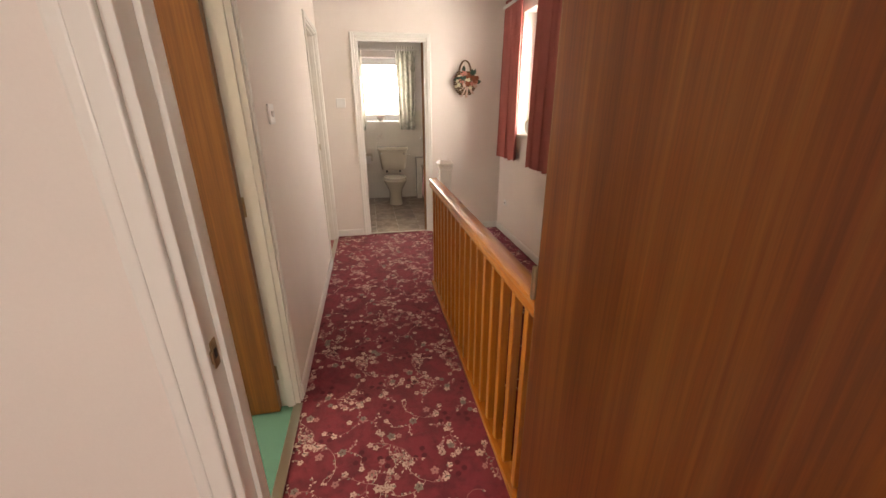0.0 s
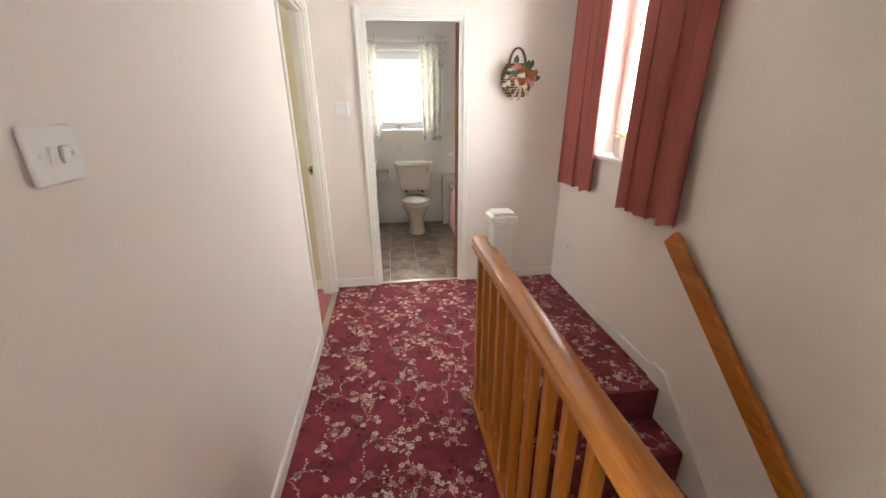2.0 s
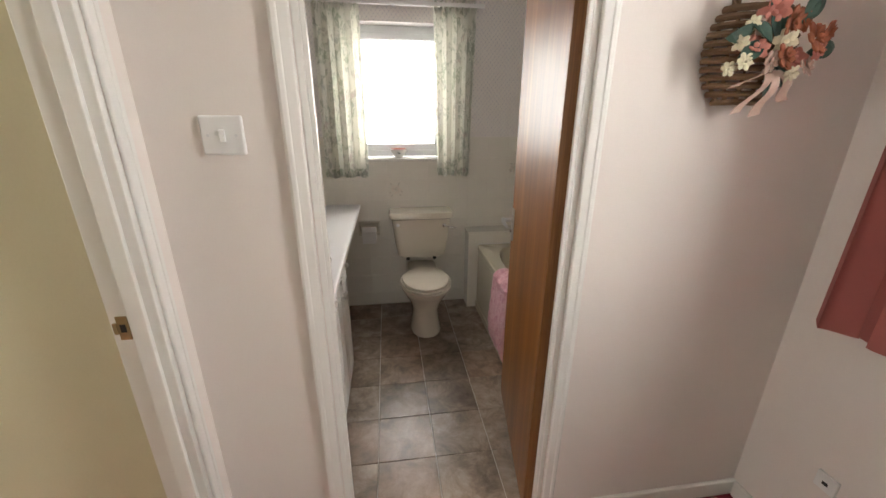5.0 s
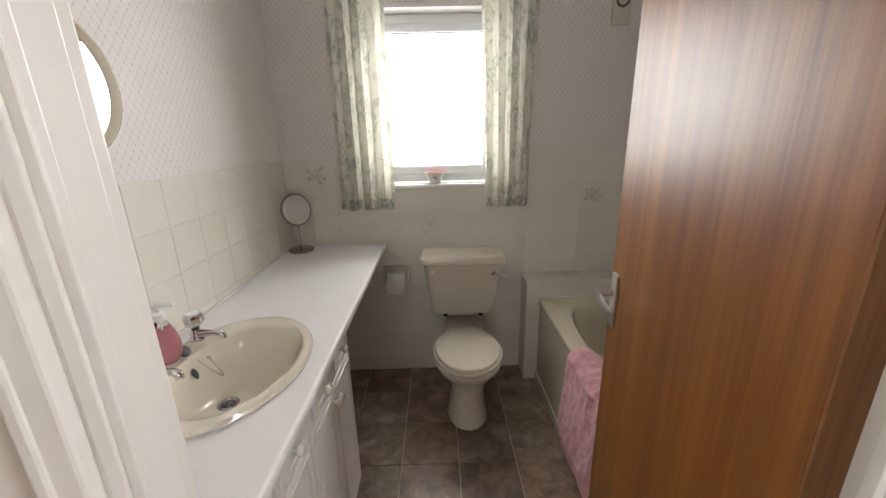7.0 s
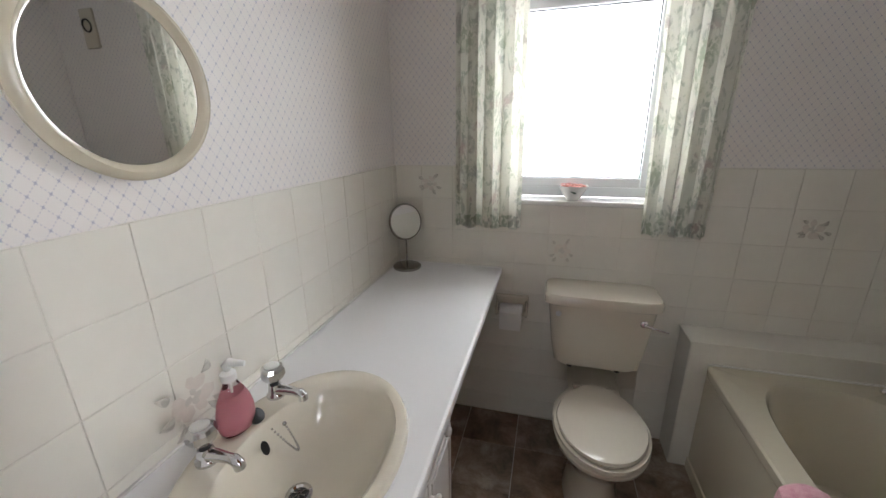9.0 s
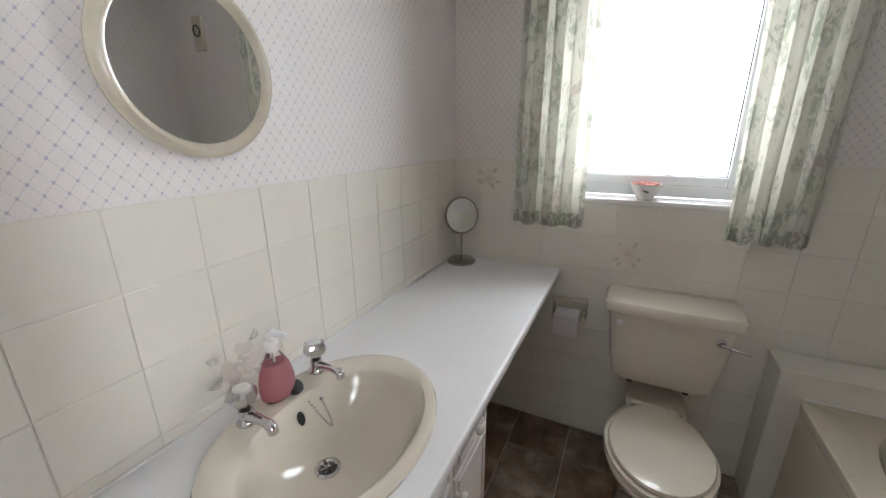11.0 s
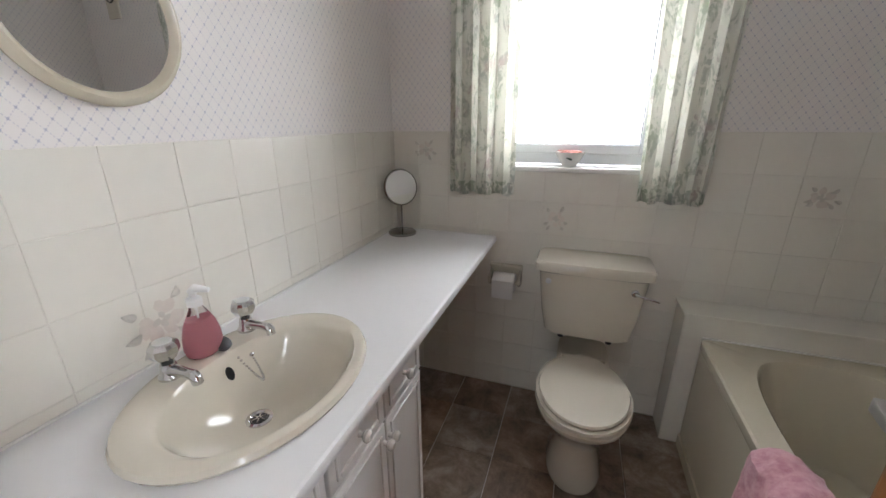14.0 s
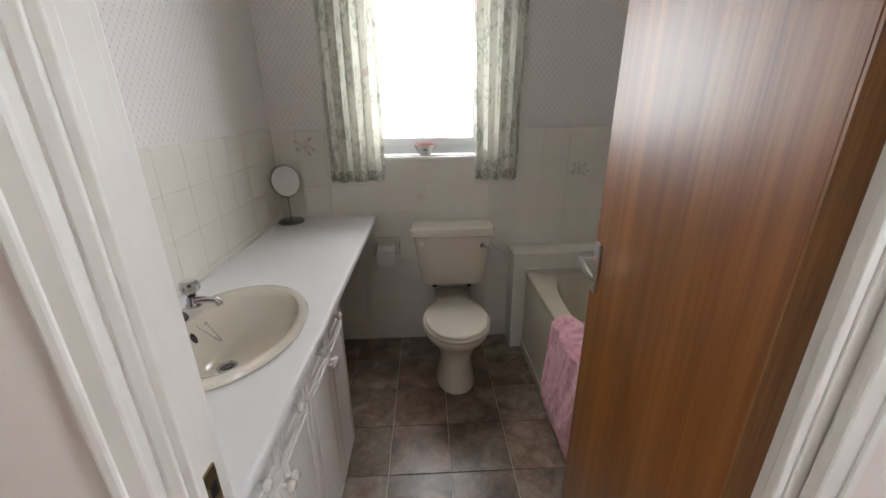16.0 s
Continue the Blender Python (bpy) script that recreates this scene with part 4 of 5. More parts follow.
part("lid", loft([seat_shape(0.955, 0.4305), seat_shape(0.965, 0.438), seat_shape(0.94, 0.446), seat_shape(0.6, 0.4515), seat_shape(0.15, 0.453)]), IVORY, wc, "closed champagne lid", True)
for sx in (-0.075, 0.075):
    part("seat_hinge", moved(box((-0.02, -0.014, 0), (0.02, 0.014, 0.022), 0.006), Matrix.Translation((WX + sx, 1.742, 0.406))), IVORY, wc)
cis = [(0.165, 1.87, 0.088, 0.50), (0.19, 1.868, 0.095, 0.515), (0.21, 1.866, 0.10, 0.62), (0.232, 1.864, 0.105, 0.815)]
part("cistern", loft([oval(WX, cy, hx, hy, z, 44, 7) for hx, cy, hy, z in cis]), IVORY, wc, "", True)
lid_ring = lambda hx, hy, z, bow=0.0: [(x, y - bow * (1 - ((x - WX) / hx) ** 2), z) if y < 1.86 else (x, y, z) for x, y, _ in oval(WX, 1.862, hx, hy, z, 60, 8)]
part("cistern_lid", loft([lid_ring(0.236, 0.108, 0.816), lid_ring(0.25, 0.114, 0.824, 0.012), lid_ring(0.252, 0.115, 0.857, 0.012), lid_ring(0.243, 0.108, 0.870, 0.012), lid_ring(0.1, 0.05, 0.875)]), IVORY, wc, "", True)
part("cistern_button", moved(lathe([(0.013, 0), (0.013, 0.004), (0.009, 0.006)], 18), Matrix.Translation((WX - 0.185, 1.763, 0.775)) @ Matrix.Rotation(radians(90), 4, "X")), SATIN, wc, "", True)
lv = part("flush_lever", moved(lathe([(0.016, 0), (0.016, 0.006), (0.010, 0.012)], 20), Matrix.Translation((WX + 0.175, 1.763, 0.765)) @ Matrix.Rotation(radians(90), 4, "X")), CHROME, wc, "chrome flush lever", True)
part("lever_arm", tube([(WX + 0.175, 1.748, 0.765), (WX + 0.205, 1.735, 0.762), (WX + 0.265, 1.728, 0.752)], [0.006, 0.005, 0.004], 10), CHROME, lv, "", True)
for sx in (-0.11, 0.11):
    part("cistern_bolt", moved(lathe([(0.014, 0), (0.016, 0.012), (0.008, 0.05)], 12), Matrix.Translation((WX + sx, 1.85, 0.455))), DARK, wc)
part("screw_cap", ball(0.006, (WX - 0.1, 1.55, 0.06), 1), DARK, wc)

# ---- toilet roll ----
rh = thing("toilet_roll_holder", "ivory ceramic toilet roll holder on the tiled wall", "holder")
RXC, RZC = 0.073, 0.672
part("back_plate", box((RXC - 0.085, BB - 0.018, RZC - 0.03), (RXC + 0.085, BB - 0.007, RZC + 0.085), 0.006), IVORY, rh)
for sx in (-1, 1):
    x = RXC + sx * 0.075
    part("arm", moved(loft([oval(0, 0, 0.009, h, d, 20) for d, h in ((0.0, 0.05), (0.035, 0.038), (0.062, 0.026), (0.07, 0.016))]), Matrix.Translation((x, BB - 0.012, RZC + 0.012)) @ Matrix.Rotation(radians(90), 4, "X")), IVORY, rh, "", True)
part("top_bar", box((RXC - 0.085, BB - 0.03, RZC + 0.066), (RXC + 0.085, BB - 0.012, RZC + 0.085), 0.007), IVORY, rh)
part("spindle", tube([(RXC - 0.07, BB - 0.066, RZC), (RXC + 0.07, BB - 0.066, RZC)], 0.009, 12), IVORY, rh)
tr = thing("toilet_roll", "white toilet roll with its end folded to a point", "toilet roll", pose(RXC, BB - 0.068, RZC))
part("roll", moved(lathe([(0.02, -0.056), (0.05, -0.056), (0.052, -0.053), (0.052, 0.053), (0.05, 0.056), (0.02, 0.056)], 36), Matrix.Rotation(radians(90), 4, "Y")), PAPER, tr, "", True)
part("sheet", box((-0.054, -0.0545, -0.07), (0.054, -0.0525, 0.012), 0.0008), PAPER, tr)
part("folded_end", loft([[(-0.05, y, 0.03), (0.05, y, 0.03), (0.003, y - 0.003, -0.032)] for y in (-0.0555, -0.0595)]), PAPER, tr, "", False)

# ---- bath ----
bath = thing("bathtub", "champagne acrylic bathtub with a plain side panel", "bathtub")
X0, X1, Y0, Y1, RZ = 0.945, BR - 0.004, 0.20, 1.815, 0.575
mx, my, wx, wy = (X0 + X1) / 2, (Y0 + Y1) / 2, (X1 - X0) / 2, (Y1 - Y0) / 2
tub = [oval(mx, my, wx - 0.004, wy - 0.002, RZ - 0.045, 64, 40), oval(mx, my, wx, wy, RZ - 0.035, 64, 40), oval(mx, my, wx, wy, RZ - 0.006, 64, 40), oval(mx, my, wx - 0.006, wy - 0.006, RZ, 64, 40),
       oval(mx + 0.01, my, wx - 0.075, wy - 0.085, RZ, 64, 3.6), oval(mx + 0.01, my, wx - 0.085, wy - 0.095, RZ - 0.012, 64, 3.6), oval(mx + 0.01, my, wx - 0.115, wy - 0.14, RZ - 0.2, 64, 3.4), oval(mx + 0.01, my, wx - 0.15, wy - 0.2, RZ - 0.36, 64, 3.2), oval(mx + 0.01, my, wx - 0.22, wy - 0.3, RZ - 0.385, 64, 3)]
part("tub", loft(tub, False, True), BATHM, bath, "", True)
part("side_panel", box((X0 + 0.012, Y0, 0.06), (X0 + 0.02, Y1, RZ - 0.04), 0.003), BATHM, bath)
part("plinth", box((X0 + 0.004, Y0, 0.0), (X0 + 0.018, Y1, 0.062), 0.004), BATHM, bath)
part("end_panel", box((X0 + 0.02, Y0, 0.0), (X1, Y0 + 0.01, RZ - 0.04), 0.002), BATHM, bath)
bm = box((0.875, 1.817, 0.0), (BR - 0.002, BB - 0.009, 0.672), 0.006)
boxing = thing("pipe_boxing", "ivory tiled pipe boxing at the end of the bath", "boxing")
part("casing", bm, TILE_W, boxing)
part("top_ledge", box((0.868, 1.808, 0.672), (BR - 0.002, BB - 0.009, 0.685), 0.004), TILE_W, boxing)
part("sealant", box((X0 + 0.01, 1.807, RZ), (X1, 1.817, RZ + 0.007), 0.002), PORCELAIN, boxing)
bt = thing("bath_tap", "chrome bath tap at the wall side of the bath", "tap", pose(1.60, 1.72, RZ))
part("base", lathe([(0.025, 0), (0.022, 0.02), (0.018, 0.06)]), CHROME, bt, "", True)
part("spout", tube([(0, 0, 0.05), (-0.06, 0, 0.055), (-0.1, 0, 0.03)], [0.014, 0.012, 0.011], 12), CHROME, bt, "", True)
part("handle", lathe([(0.016, 0.058), (0.027, 0.066), (0.026, 0.09), (0.015, 0.096)], 10), CHROME, bt)

# towel over the rim
tw = thing("bath_mat", "fluffy pink bath mat draped over the bath rim", "bath mat")
def over(s):
    """Section of the cloth across the rim, s from 0 outside at the hem to 1 inside at the hem."""
    outside, top_z = 0.46, RZ + 0.022
    if s < 0.55:
        k = s / 0.55
        return X0 - 0.028 - 0.045 * math.sin(math.pi * k) * (1 - k) , top_z - outside * (1 - k)
    if s < 0.7:
        k = (s - 0.55) / 0.15
        return X0 - 0.028 + 0.10 * k, top_z + 0.028 * math.sin(math.pi * k)
    k = (s - 0.7) / 0.3
    return X0 + 0.072 + 0.035 * k, top_z - 0.2 * k
rng = random.Random(4)
bm = bmesh.new()
N, M = 40, 44
sheets = []
for off in (0.0, 0.03):
    rows = []
    for i in range(N + 1):
        s = i / N
        (xa, za), (xb, zb) = over(max(0, s - 0.01)), over(min(1, s + 0.01))
        nx, nz = -(zb - za), (xb - xa)
        ln = math.hypot(nx, nz) or 1
        row = []
        for j in range(M + 1):
            v = j / M
            edge = min(1, 6 * min(v, 1 - v, s + 0.02, 1.02 - s)) ** 0.5
            x, z = over(s)
            fluff = off * edge * (0.85 + 0.5 * noise.noise((x * 30, v * 18, z * 30))) if off else 0.0
            y = 0.70 + 0.445 * v + 0.012 * math.sin(9 * s + 3 * v)
            wob = 0.012 * math.sin(7 * v + 2 * s) * (1 - s)
            row.append(bm.verts.new((x + nx / ln * fluff - abs(wob), y, z + nz / ln * fluff)))
        rows.append(row)
    sheets.append(rows)
for g in sheets:
    for i in range(N):
        for j in range(M):
            bm.faces.new((g[i][j], g[i + 1][j], g[i + 1][j + 1], g[i][j + 1]))
for i in range(N):
    for j in (0, M):
        bm.faces.new((sheets[0][i][j], sheets[0][i + 1][j], sheets[1][i + 1][j], sheets[1][i][j]))
for j in range(M):
    for i in (0, N):
        bm.faces.new((sheets[0][i][j], sheets[0][i][j + 1], sheets[1][i][j + 1], sheets[1][i][j]))
part("towelling", bm, TOWEL, tw, "", True)

# hook plate high on the wall over the bath
hk = thing("wall_hook", "ivory plastic hook plate with a dark ring", "hook", pose(1.36, BB, 2.19))
part("plate", box((-0.05, -0.016, -0.10), (0.05, -0.001, 0.11), 0.004), IVORY, hk)
part("ring", tube([(0.032 * math.cos(a), -0.022 - 0.004 * math.sin(a), 0.02 + 0.032 * math.sin(a)) for a in (2 * math.pi * i / 20 for i in range(21))], 0.005, 8), DARK, hk, "", True)

# bowl of dried petals on the sill
bw = thing("sill_bowl", "white porcelain bowl of dried petals on the window sill", "bowl", pose(0.335, 2.03, 1.262))
part("bowl", lathe([(0.03, 0), (0.034, 0.006), (0.055, 0.04), (0.068, 0.066), (0.064, 0.066), (0.05, 0.04), (0.028, 0.012)], 36), PORCELAIN, bw, "", True)
bm = bmesh.new()
for i in range(70):
    a, r = rng.uniform(0, 6.28), 0.058 * rng.random() ** 0.5
    merge(bm, ball(rng.uniform(0.005, 0.009), (r * math.cos(a), r * math.sin(a), 0.06 + rng.uniform(0, 0.012)), 1, (1, 1, 0.5)))
part("petals", bm, ROSE, bw)
for a in (-100, -92, -84):
    part("painted_leaf", ball(0.007, (0.052 * math.cos(radians(a)) * 1.06, 0.052 * math.sin(radians(a)) * 1.06, 0.036 + 0.004 * (a % 3)), 1, (1, 0.25, 0.7)), LEAF, bw)

use_unit()
# ---- landing: small things ----
def light_switch(m, label, rockers=1):
    s = thing("light_switch", label, "light switch", m, "light switches")
    part("plate", box((-0.046, -0.011, -0.043), (0.046, 0, 0.043), 0.004), PLASTIC, s)
    for i in range(rockers):
        x = (i - (rockers - 1) / 2) * 0.022
        part("rocker", moved(box((x - 0.006, -0.005, -0.013), (x + 0.006, 0.003, 0.013), 0.002), Matrix.Translation((0, -0.0115, 0)) @ Matrix.Rotation(radians(7), 4, "X")), PLASTIC, s)
    for x in (-0.03, 0.03):
        part("screw", moved(lathe([(0.0035, 0), (0.0035, 0.001)], 12), Matrix.Translation((x, -0.011, 0)) @ Matrix.Rotation(radians(90), 4, "X")), SATIN, s)
    return s


light_switch(pose(-0.176, 0, 1.405), "white plastic light switch beside the bathroom door")
light_switch(pose(XL, -2.305, 1.342, 0, 0, 90), "white plastic light switch on the long landing wall", 2)
sk = thing("wall_socket", "white plastic telephone socket low on the stair wall", "socket", pose(XR, -0.26, 0.36, 0, 0, -90))
part("plate", box((-0.03, -0.012, -0.03), (0.03, 0, 0.03), 0.004), PLASTIC, sk)
# Dark block paints the shade inside the socket opening.
part("slot", box((-0.008, -0.0128, -0.008), (0.008, -0.0115, 0.004)), DARK, sk)


def plaque(y, z, w, h, seed, label):
    p = thing("flower_plaque", label, "plaque", pose(XR, y, z, 0, 0, -90), "flower plaques")
    part("tile", box((-w / 2, -0.014, -h / 2), (w / 2, -0.001, h / 2), 0.004), CREAMF, p)
    part("stem", tube([(0, -0.016, -h * 0.34), (w * 0.06, -0.017, -h * 0.1), (-w * 0.03, -0.017, h * 0.2)], h * 0.012 + 0.001, 6), LEAF, p)
    rr = random.Random(seed)
    for i in range(7):
        a, r = rr.uniform(0, 6.28), w * 0.16
        part("petal", ball(w * 0.10, (r * math.cos(a), -0.016, h * 0.2 + r * math.sin(a)), 1, (1, 0.25, 1)), DARKFLOWER, p)
    for s in (-1, 1):
        part("leaf", ball(w * 0.13, (s * w * 0.16, -0.016, -h * (0.08 + 0.09 * s)), 1, (1.2, 0.2, 0.6)), LEAF, p)
    return p


DARKFLOWER = plain("dried_dark_flower", (0.10, 0.085, 0.09), 0.7, vary=0.2, bumpy=0.1)
plaque(-1.985, 1.655, 0.07, 0.09, 1, "small cream wall plaque with a pressed green flower")
plaque(-2.31, 1.475, 0.12, 0.185, 2, "cream wall plaque with a pressed dark flower")
plaque(-2.66, 1.335, 0.10, 0.12, 3, "small cream wall plaque with a faded flower")

# vase on the landing sill
vs = thing("flower_pot", "fluted white pot of pale dried flowers on the sill", "plant pot", pose(1.575, -0.745, 1.113))
n = 48
part("pot", loft([[((r + 0.003 * math.cos(12 * 2 * math.pi * i / n)) * math.cos(2 * math.pi * i / n), (r + 0.003 * math.cos(12 * 2 * math.pi * i / n)) * math.sin(2 * math.pi * i / n), z) for i in range(n)] for r, z in ((0.046, 0), (0.052, 0.008), (0.068, 0.045), (0.074, 0.08), (0.070, 0.108), (0.073, 0.118), (0.066, 0.118), (0.055, 0.08))]), PORCELAIN, vs, "", True)
for i in range(30):
    a, r = rng.uniform(0, 6.28), 0.064 * rng.random() ** 0.5
    bm = bmesh.new()
    for k in range(5):
        b = 2 * math.pi * k / 5
        merge(bm, ball(0.009, (0.010 * math.cos(b), 0.010 * math.sin(b), 0), 1, (1, 1, 0.5)))
    part("flower_head", moved(bm, Matrix.Translation((r * math.cos(a), r * math.sin(a), 0.118 + rng.uniform(0, 0.028))) @ Matrix.Rotation(rng.uniform(-0.7, 0.7), 4, "X")), CREAMF if i % 3 else YELLOWF, vs)

# wicker basket of silk flowers on the wall
wb = thing("flower_basket", "brown wicker wall basket of silk flowers with a pink ribbon", "basket", pose(1.10, 0, 1.60))
bm = bmesh.new()
for k in range(12):
    z = -0.115 + 0.019 * k
    w = 0.115 * math.sqrt(max(0.05, 1 - ((z + 0.0) / 0.135) ** 2))
    d = 0.075 * math.sqrt(max(0.08, 1 - (z / 0.14) ** 2))
    tube([(w * math.cos(a), -0.006 - d * math.sin(a) + 0.002 * math.sin(18 * a + math.pi * k), z) for a in (math.pi * i / 30 for i in range(31))], 0.0085, 6, bm)
part("weave", bm, WICKER, wb, "", True)
bm = bmesh.new()
for k in range(7):
    a = math.pi * (k + 0.5) / 7
    tube([(0.115 * math.cos(a) * c, -0.006 - 0.075 * math.sin(a) * c, z) for c, z in ((0.45, -0.12), (0.85, -0.07), (1.0, 0.0), (0.8, 0.08))], 0.005, 6, bm)
part("rib", bm, WICKER, wb)
bm = bmesh.new()
for ph in (0, 2.1, 4.2):
    tube([(0.062 * math.cos(a) + 0.004 * math.cos(9 * a + ph), -0.012 + 0.005 * math.sin(9 * a + ph), 0.08 + 0.125 * math.sin(a)) for a in (math.pi * i / 40 for i in range(41))], 0.006, 6, bm)
part("handle", bm, WICKER, wb, "", True)


def blossom(r, petals, rr):
    bm = bmesh.new()
    for ring, (k, lift) in enumerate(((1.0, 0.15), (0.62, 0.55))):
        for i in range(petals):
            a = 2 * math.pi * (i + 0.5 * ring) / petals + rr.uniform(-0.2, 0.2)
            merge(bm, moved(ball(r * 0.5 * k, (0, 0, 0), 1, (1, 0.75, 0.25)), Matrix.Rotation(a, 4, "Z") @ Matrix.Translation((r * 0.55 * k, 0, r * lift * 0.6)) @ Matrix.Rotation(-lift, 4, "Y")))
    merge(bm, ball(r * 0.22, (0, 0, r * 0.3), 1))
    return bm


def leaf_mesh(l, w):
    top = [(-l * 0.5 + l * t, w * math.sin(math.pi * t) ** 0.8, 0.01 * math.sin(math.pi * t)) for t in (i / 8 for i in range(9))]
    bot = [(x, -y, z) for x, y, z in top[1:-1]][::-1]
    loop = top + bot
    return loft([[(x, y, z) for x, y, z in loop], [(x, y, z + 0.0015) for x, y, z in loop]])


rr = random.Random(8)
spots = [(-0.005, 0.075, ROSE, 0.036), (-0.035, 0.0, ROSE, 0.036), (0.04, 0.055, RUST, 0.036), (0.10, 0.02, RUST, 0.04), (0.035, 0.015, CREAMF, 0.03), (0.03, -0.02, RUST, 0.033), (0.085, -0.02, ROSE, 0.03), (-0.075, 0.01, CREAMF, 0.02), (-0.06, -0.03, CREAMF, 0.022),
         (-0.085, -0.045, CREAMF, 0.018), (0.075, 0.06, RUST, 0.03), (0.06, -0.055, CREAMF, 0.022), (0.13, 0.035, RUST, 0.026), (0.11, -0.035, RIBBON, 0.028), (0.0, -0.03, RIBBON, 0.028), (-0.03, 0.045, RIBBON, 0.024), (0.12, -0.005, ROSE, 0.022), (-0.055, 0.05, CREAMF, 0.017)]
for x, z, mat_one, r in spots:
    m = Matrix.Translation((x - 0.028, -0.085 - rr.uniform(0, 0.03), z)) @ Matrix.Rotation(radians(90) + rr.uniform(-0.5, 0.5), 4, "X") @ Matrix.Rotation(rr.uniform(-0.5, 0.5), 4, "Y")
    part("blossom", moved(blossom(r, 6, rr), m), mat_one, wb)
for x, z, a in ((-0.01, 0.115, 80), (0.10, 0.09, 60), (-0.03, 0.03, 150), (0.03, -0.075, -80), (0.05, -0.06, -40), (-0.08, 0.03, 200), (0.14, 0.0, 10), (0.01, 0.05, 120), (0.075, 0.085, 75), (-0.045, -0.01, 220)):
    part("leaf", moved(leaf_mesh(0.075, 0.019), Matrix.Translation((x - 0.028, -0.08 - rr.uniform(0, 0.02), z)) @ Matrix.Rotation(radians(90), 4, "X") @ Matrix.Rotation(radians(a), 4, "Z") @ Matrix.Rotation(rr.uniform(-0.5, 0.5), 4, "X")), LEAF, wb)
for x0, z0, x1, z1, w in ((-0.01, -0.05, -0.055, -0.145, 0.02), (0.0, -0.05, 0.0, -0.15, 0.022), (0.01, -0.05, 0.07, -0.115, 0.022), (-0.02, -0.045, -0.075, -0.085, 0.022)):
    bm = bmesh.new()
    rows = []
    for i in range(9):
        t = i / 8
        x, z = x0 + (x1 - x0) * t, z0 + (z1 - z0) * t
        y = -0.092 - 0.018 * math.sin(5 * t)
        rows.append([(x - w * 0.6 * (0.5 + t * 0.5), y, z), (x + w * 0.6 * (0.5 + t * 0.5), y - 0.004, z + 0.006), (x + w * 0.6 * (0.5 + t * 0.5), y - 0.006, z + 0.006), (x - w * 0.6 * (0.5 + t * 0.5), y - 0.002, z)])
    part("ribbon_tail", loft(rows, bm=bm), RIBBON, wb, "dusty pink ribbon", True)


# ---- carpet sprays, woven into the pile ----
def sprig_faces(rr):
    """One floral spray: curling stems with leaves and five-petalled flowers. Lists of (points, slot)."""
    out = []
    def petal(x, y, a, l, w, slot):
        c, s = math.cos(a), math.sin(a)
        pts = [(0, 0), (l * 0.45, w * 0.5), (l * 0.85, w * 0.32), (l, 0), (l * 0.85, -w * 0.32), (l * 0.45, -w * 0.5)]
        out.append(([(x + c * u - s * v, y + s * u + c * v) for u, v in pts], slot))
    def flower(x, y, r, slot):
        a0 = rr.uniform(0, 6.28)
        for k in range(5):
            petal(x, y, a0 + k * 1.2566, r, r * 0.8, slot)
        out.append(([(x + r * 0.2 * math.cos(t), y + r * 0.2 * math.sin(t)) for t in (0, 1.57, 3.14, 4.71)], 3))
    def stem(x, y, a, n, step, curl, slot, level=0):
        for i in range(n):
            x2, y2 = x + step * math.cos(a), y + step * math.sin(a)
            w = 0.0010
            nx, ny = -math.sin(a) * w, math.cos(a) * w
            out.append(([(x + nx, y + ny), (x2 + nx, y2 + ny), (x2 - nx, y2 - ny), (x - nx, y - ny)], slot))
            if rr.random() < 0.75:
                sd = 1 if rr.random() < 0.5 else -1
                petal(x2, y2, a + sd * rr.uniform(0.6, 1.2), rr.uniform(0.010, 0.016), 0.008, rr.choice((0, 0, 1, 2)))
            if level < 1 and rr.random() < 0.28:
                stem(x2, y2, a + rr.choice((-1, 1)) * 0.9, 4, step * 0.85, -curl, slot, level + 1)
            x, y, a = x2, y2, a + curl + rr.uniform(-0.18, 0.18)
        if rr.random() < 0.6:
            flower(x, y, rr.uniform(0.012, 0.017), rr.choice((0, 0, 1)))
        else:
            petal(x, y, a, 0.016, 0.008, 0)
    base = rr.uniform(0, 6.28)
    for k in range(rr.choice((3, 4, 4))):
        stem(0, 0, base + k * 1.7 + rr.uniform(-0.4, 0.4), rr.choice((6, 7, 9)), 0.0155, rr.choice((-1, 1)) * rr.uniform(0.1, 0.3), rr.choice((0, 1)))
    for k in range(rr.choice((3, 3, 4))):
        flower(rr.uniform(-0.05, 0.05), rr.uniform(-0.05, 0.05), rr.uniform(0.014, 0.020), rr.choice((0, 0, 1, 2)))
    return out


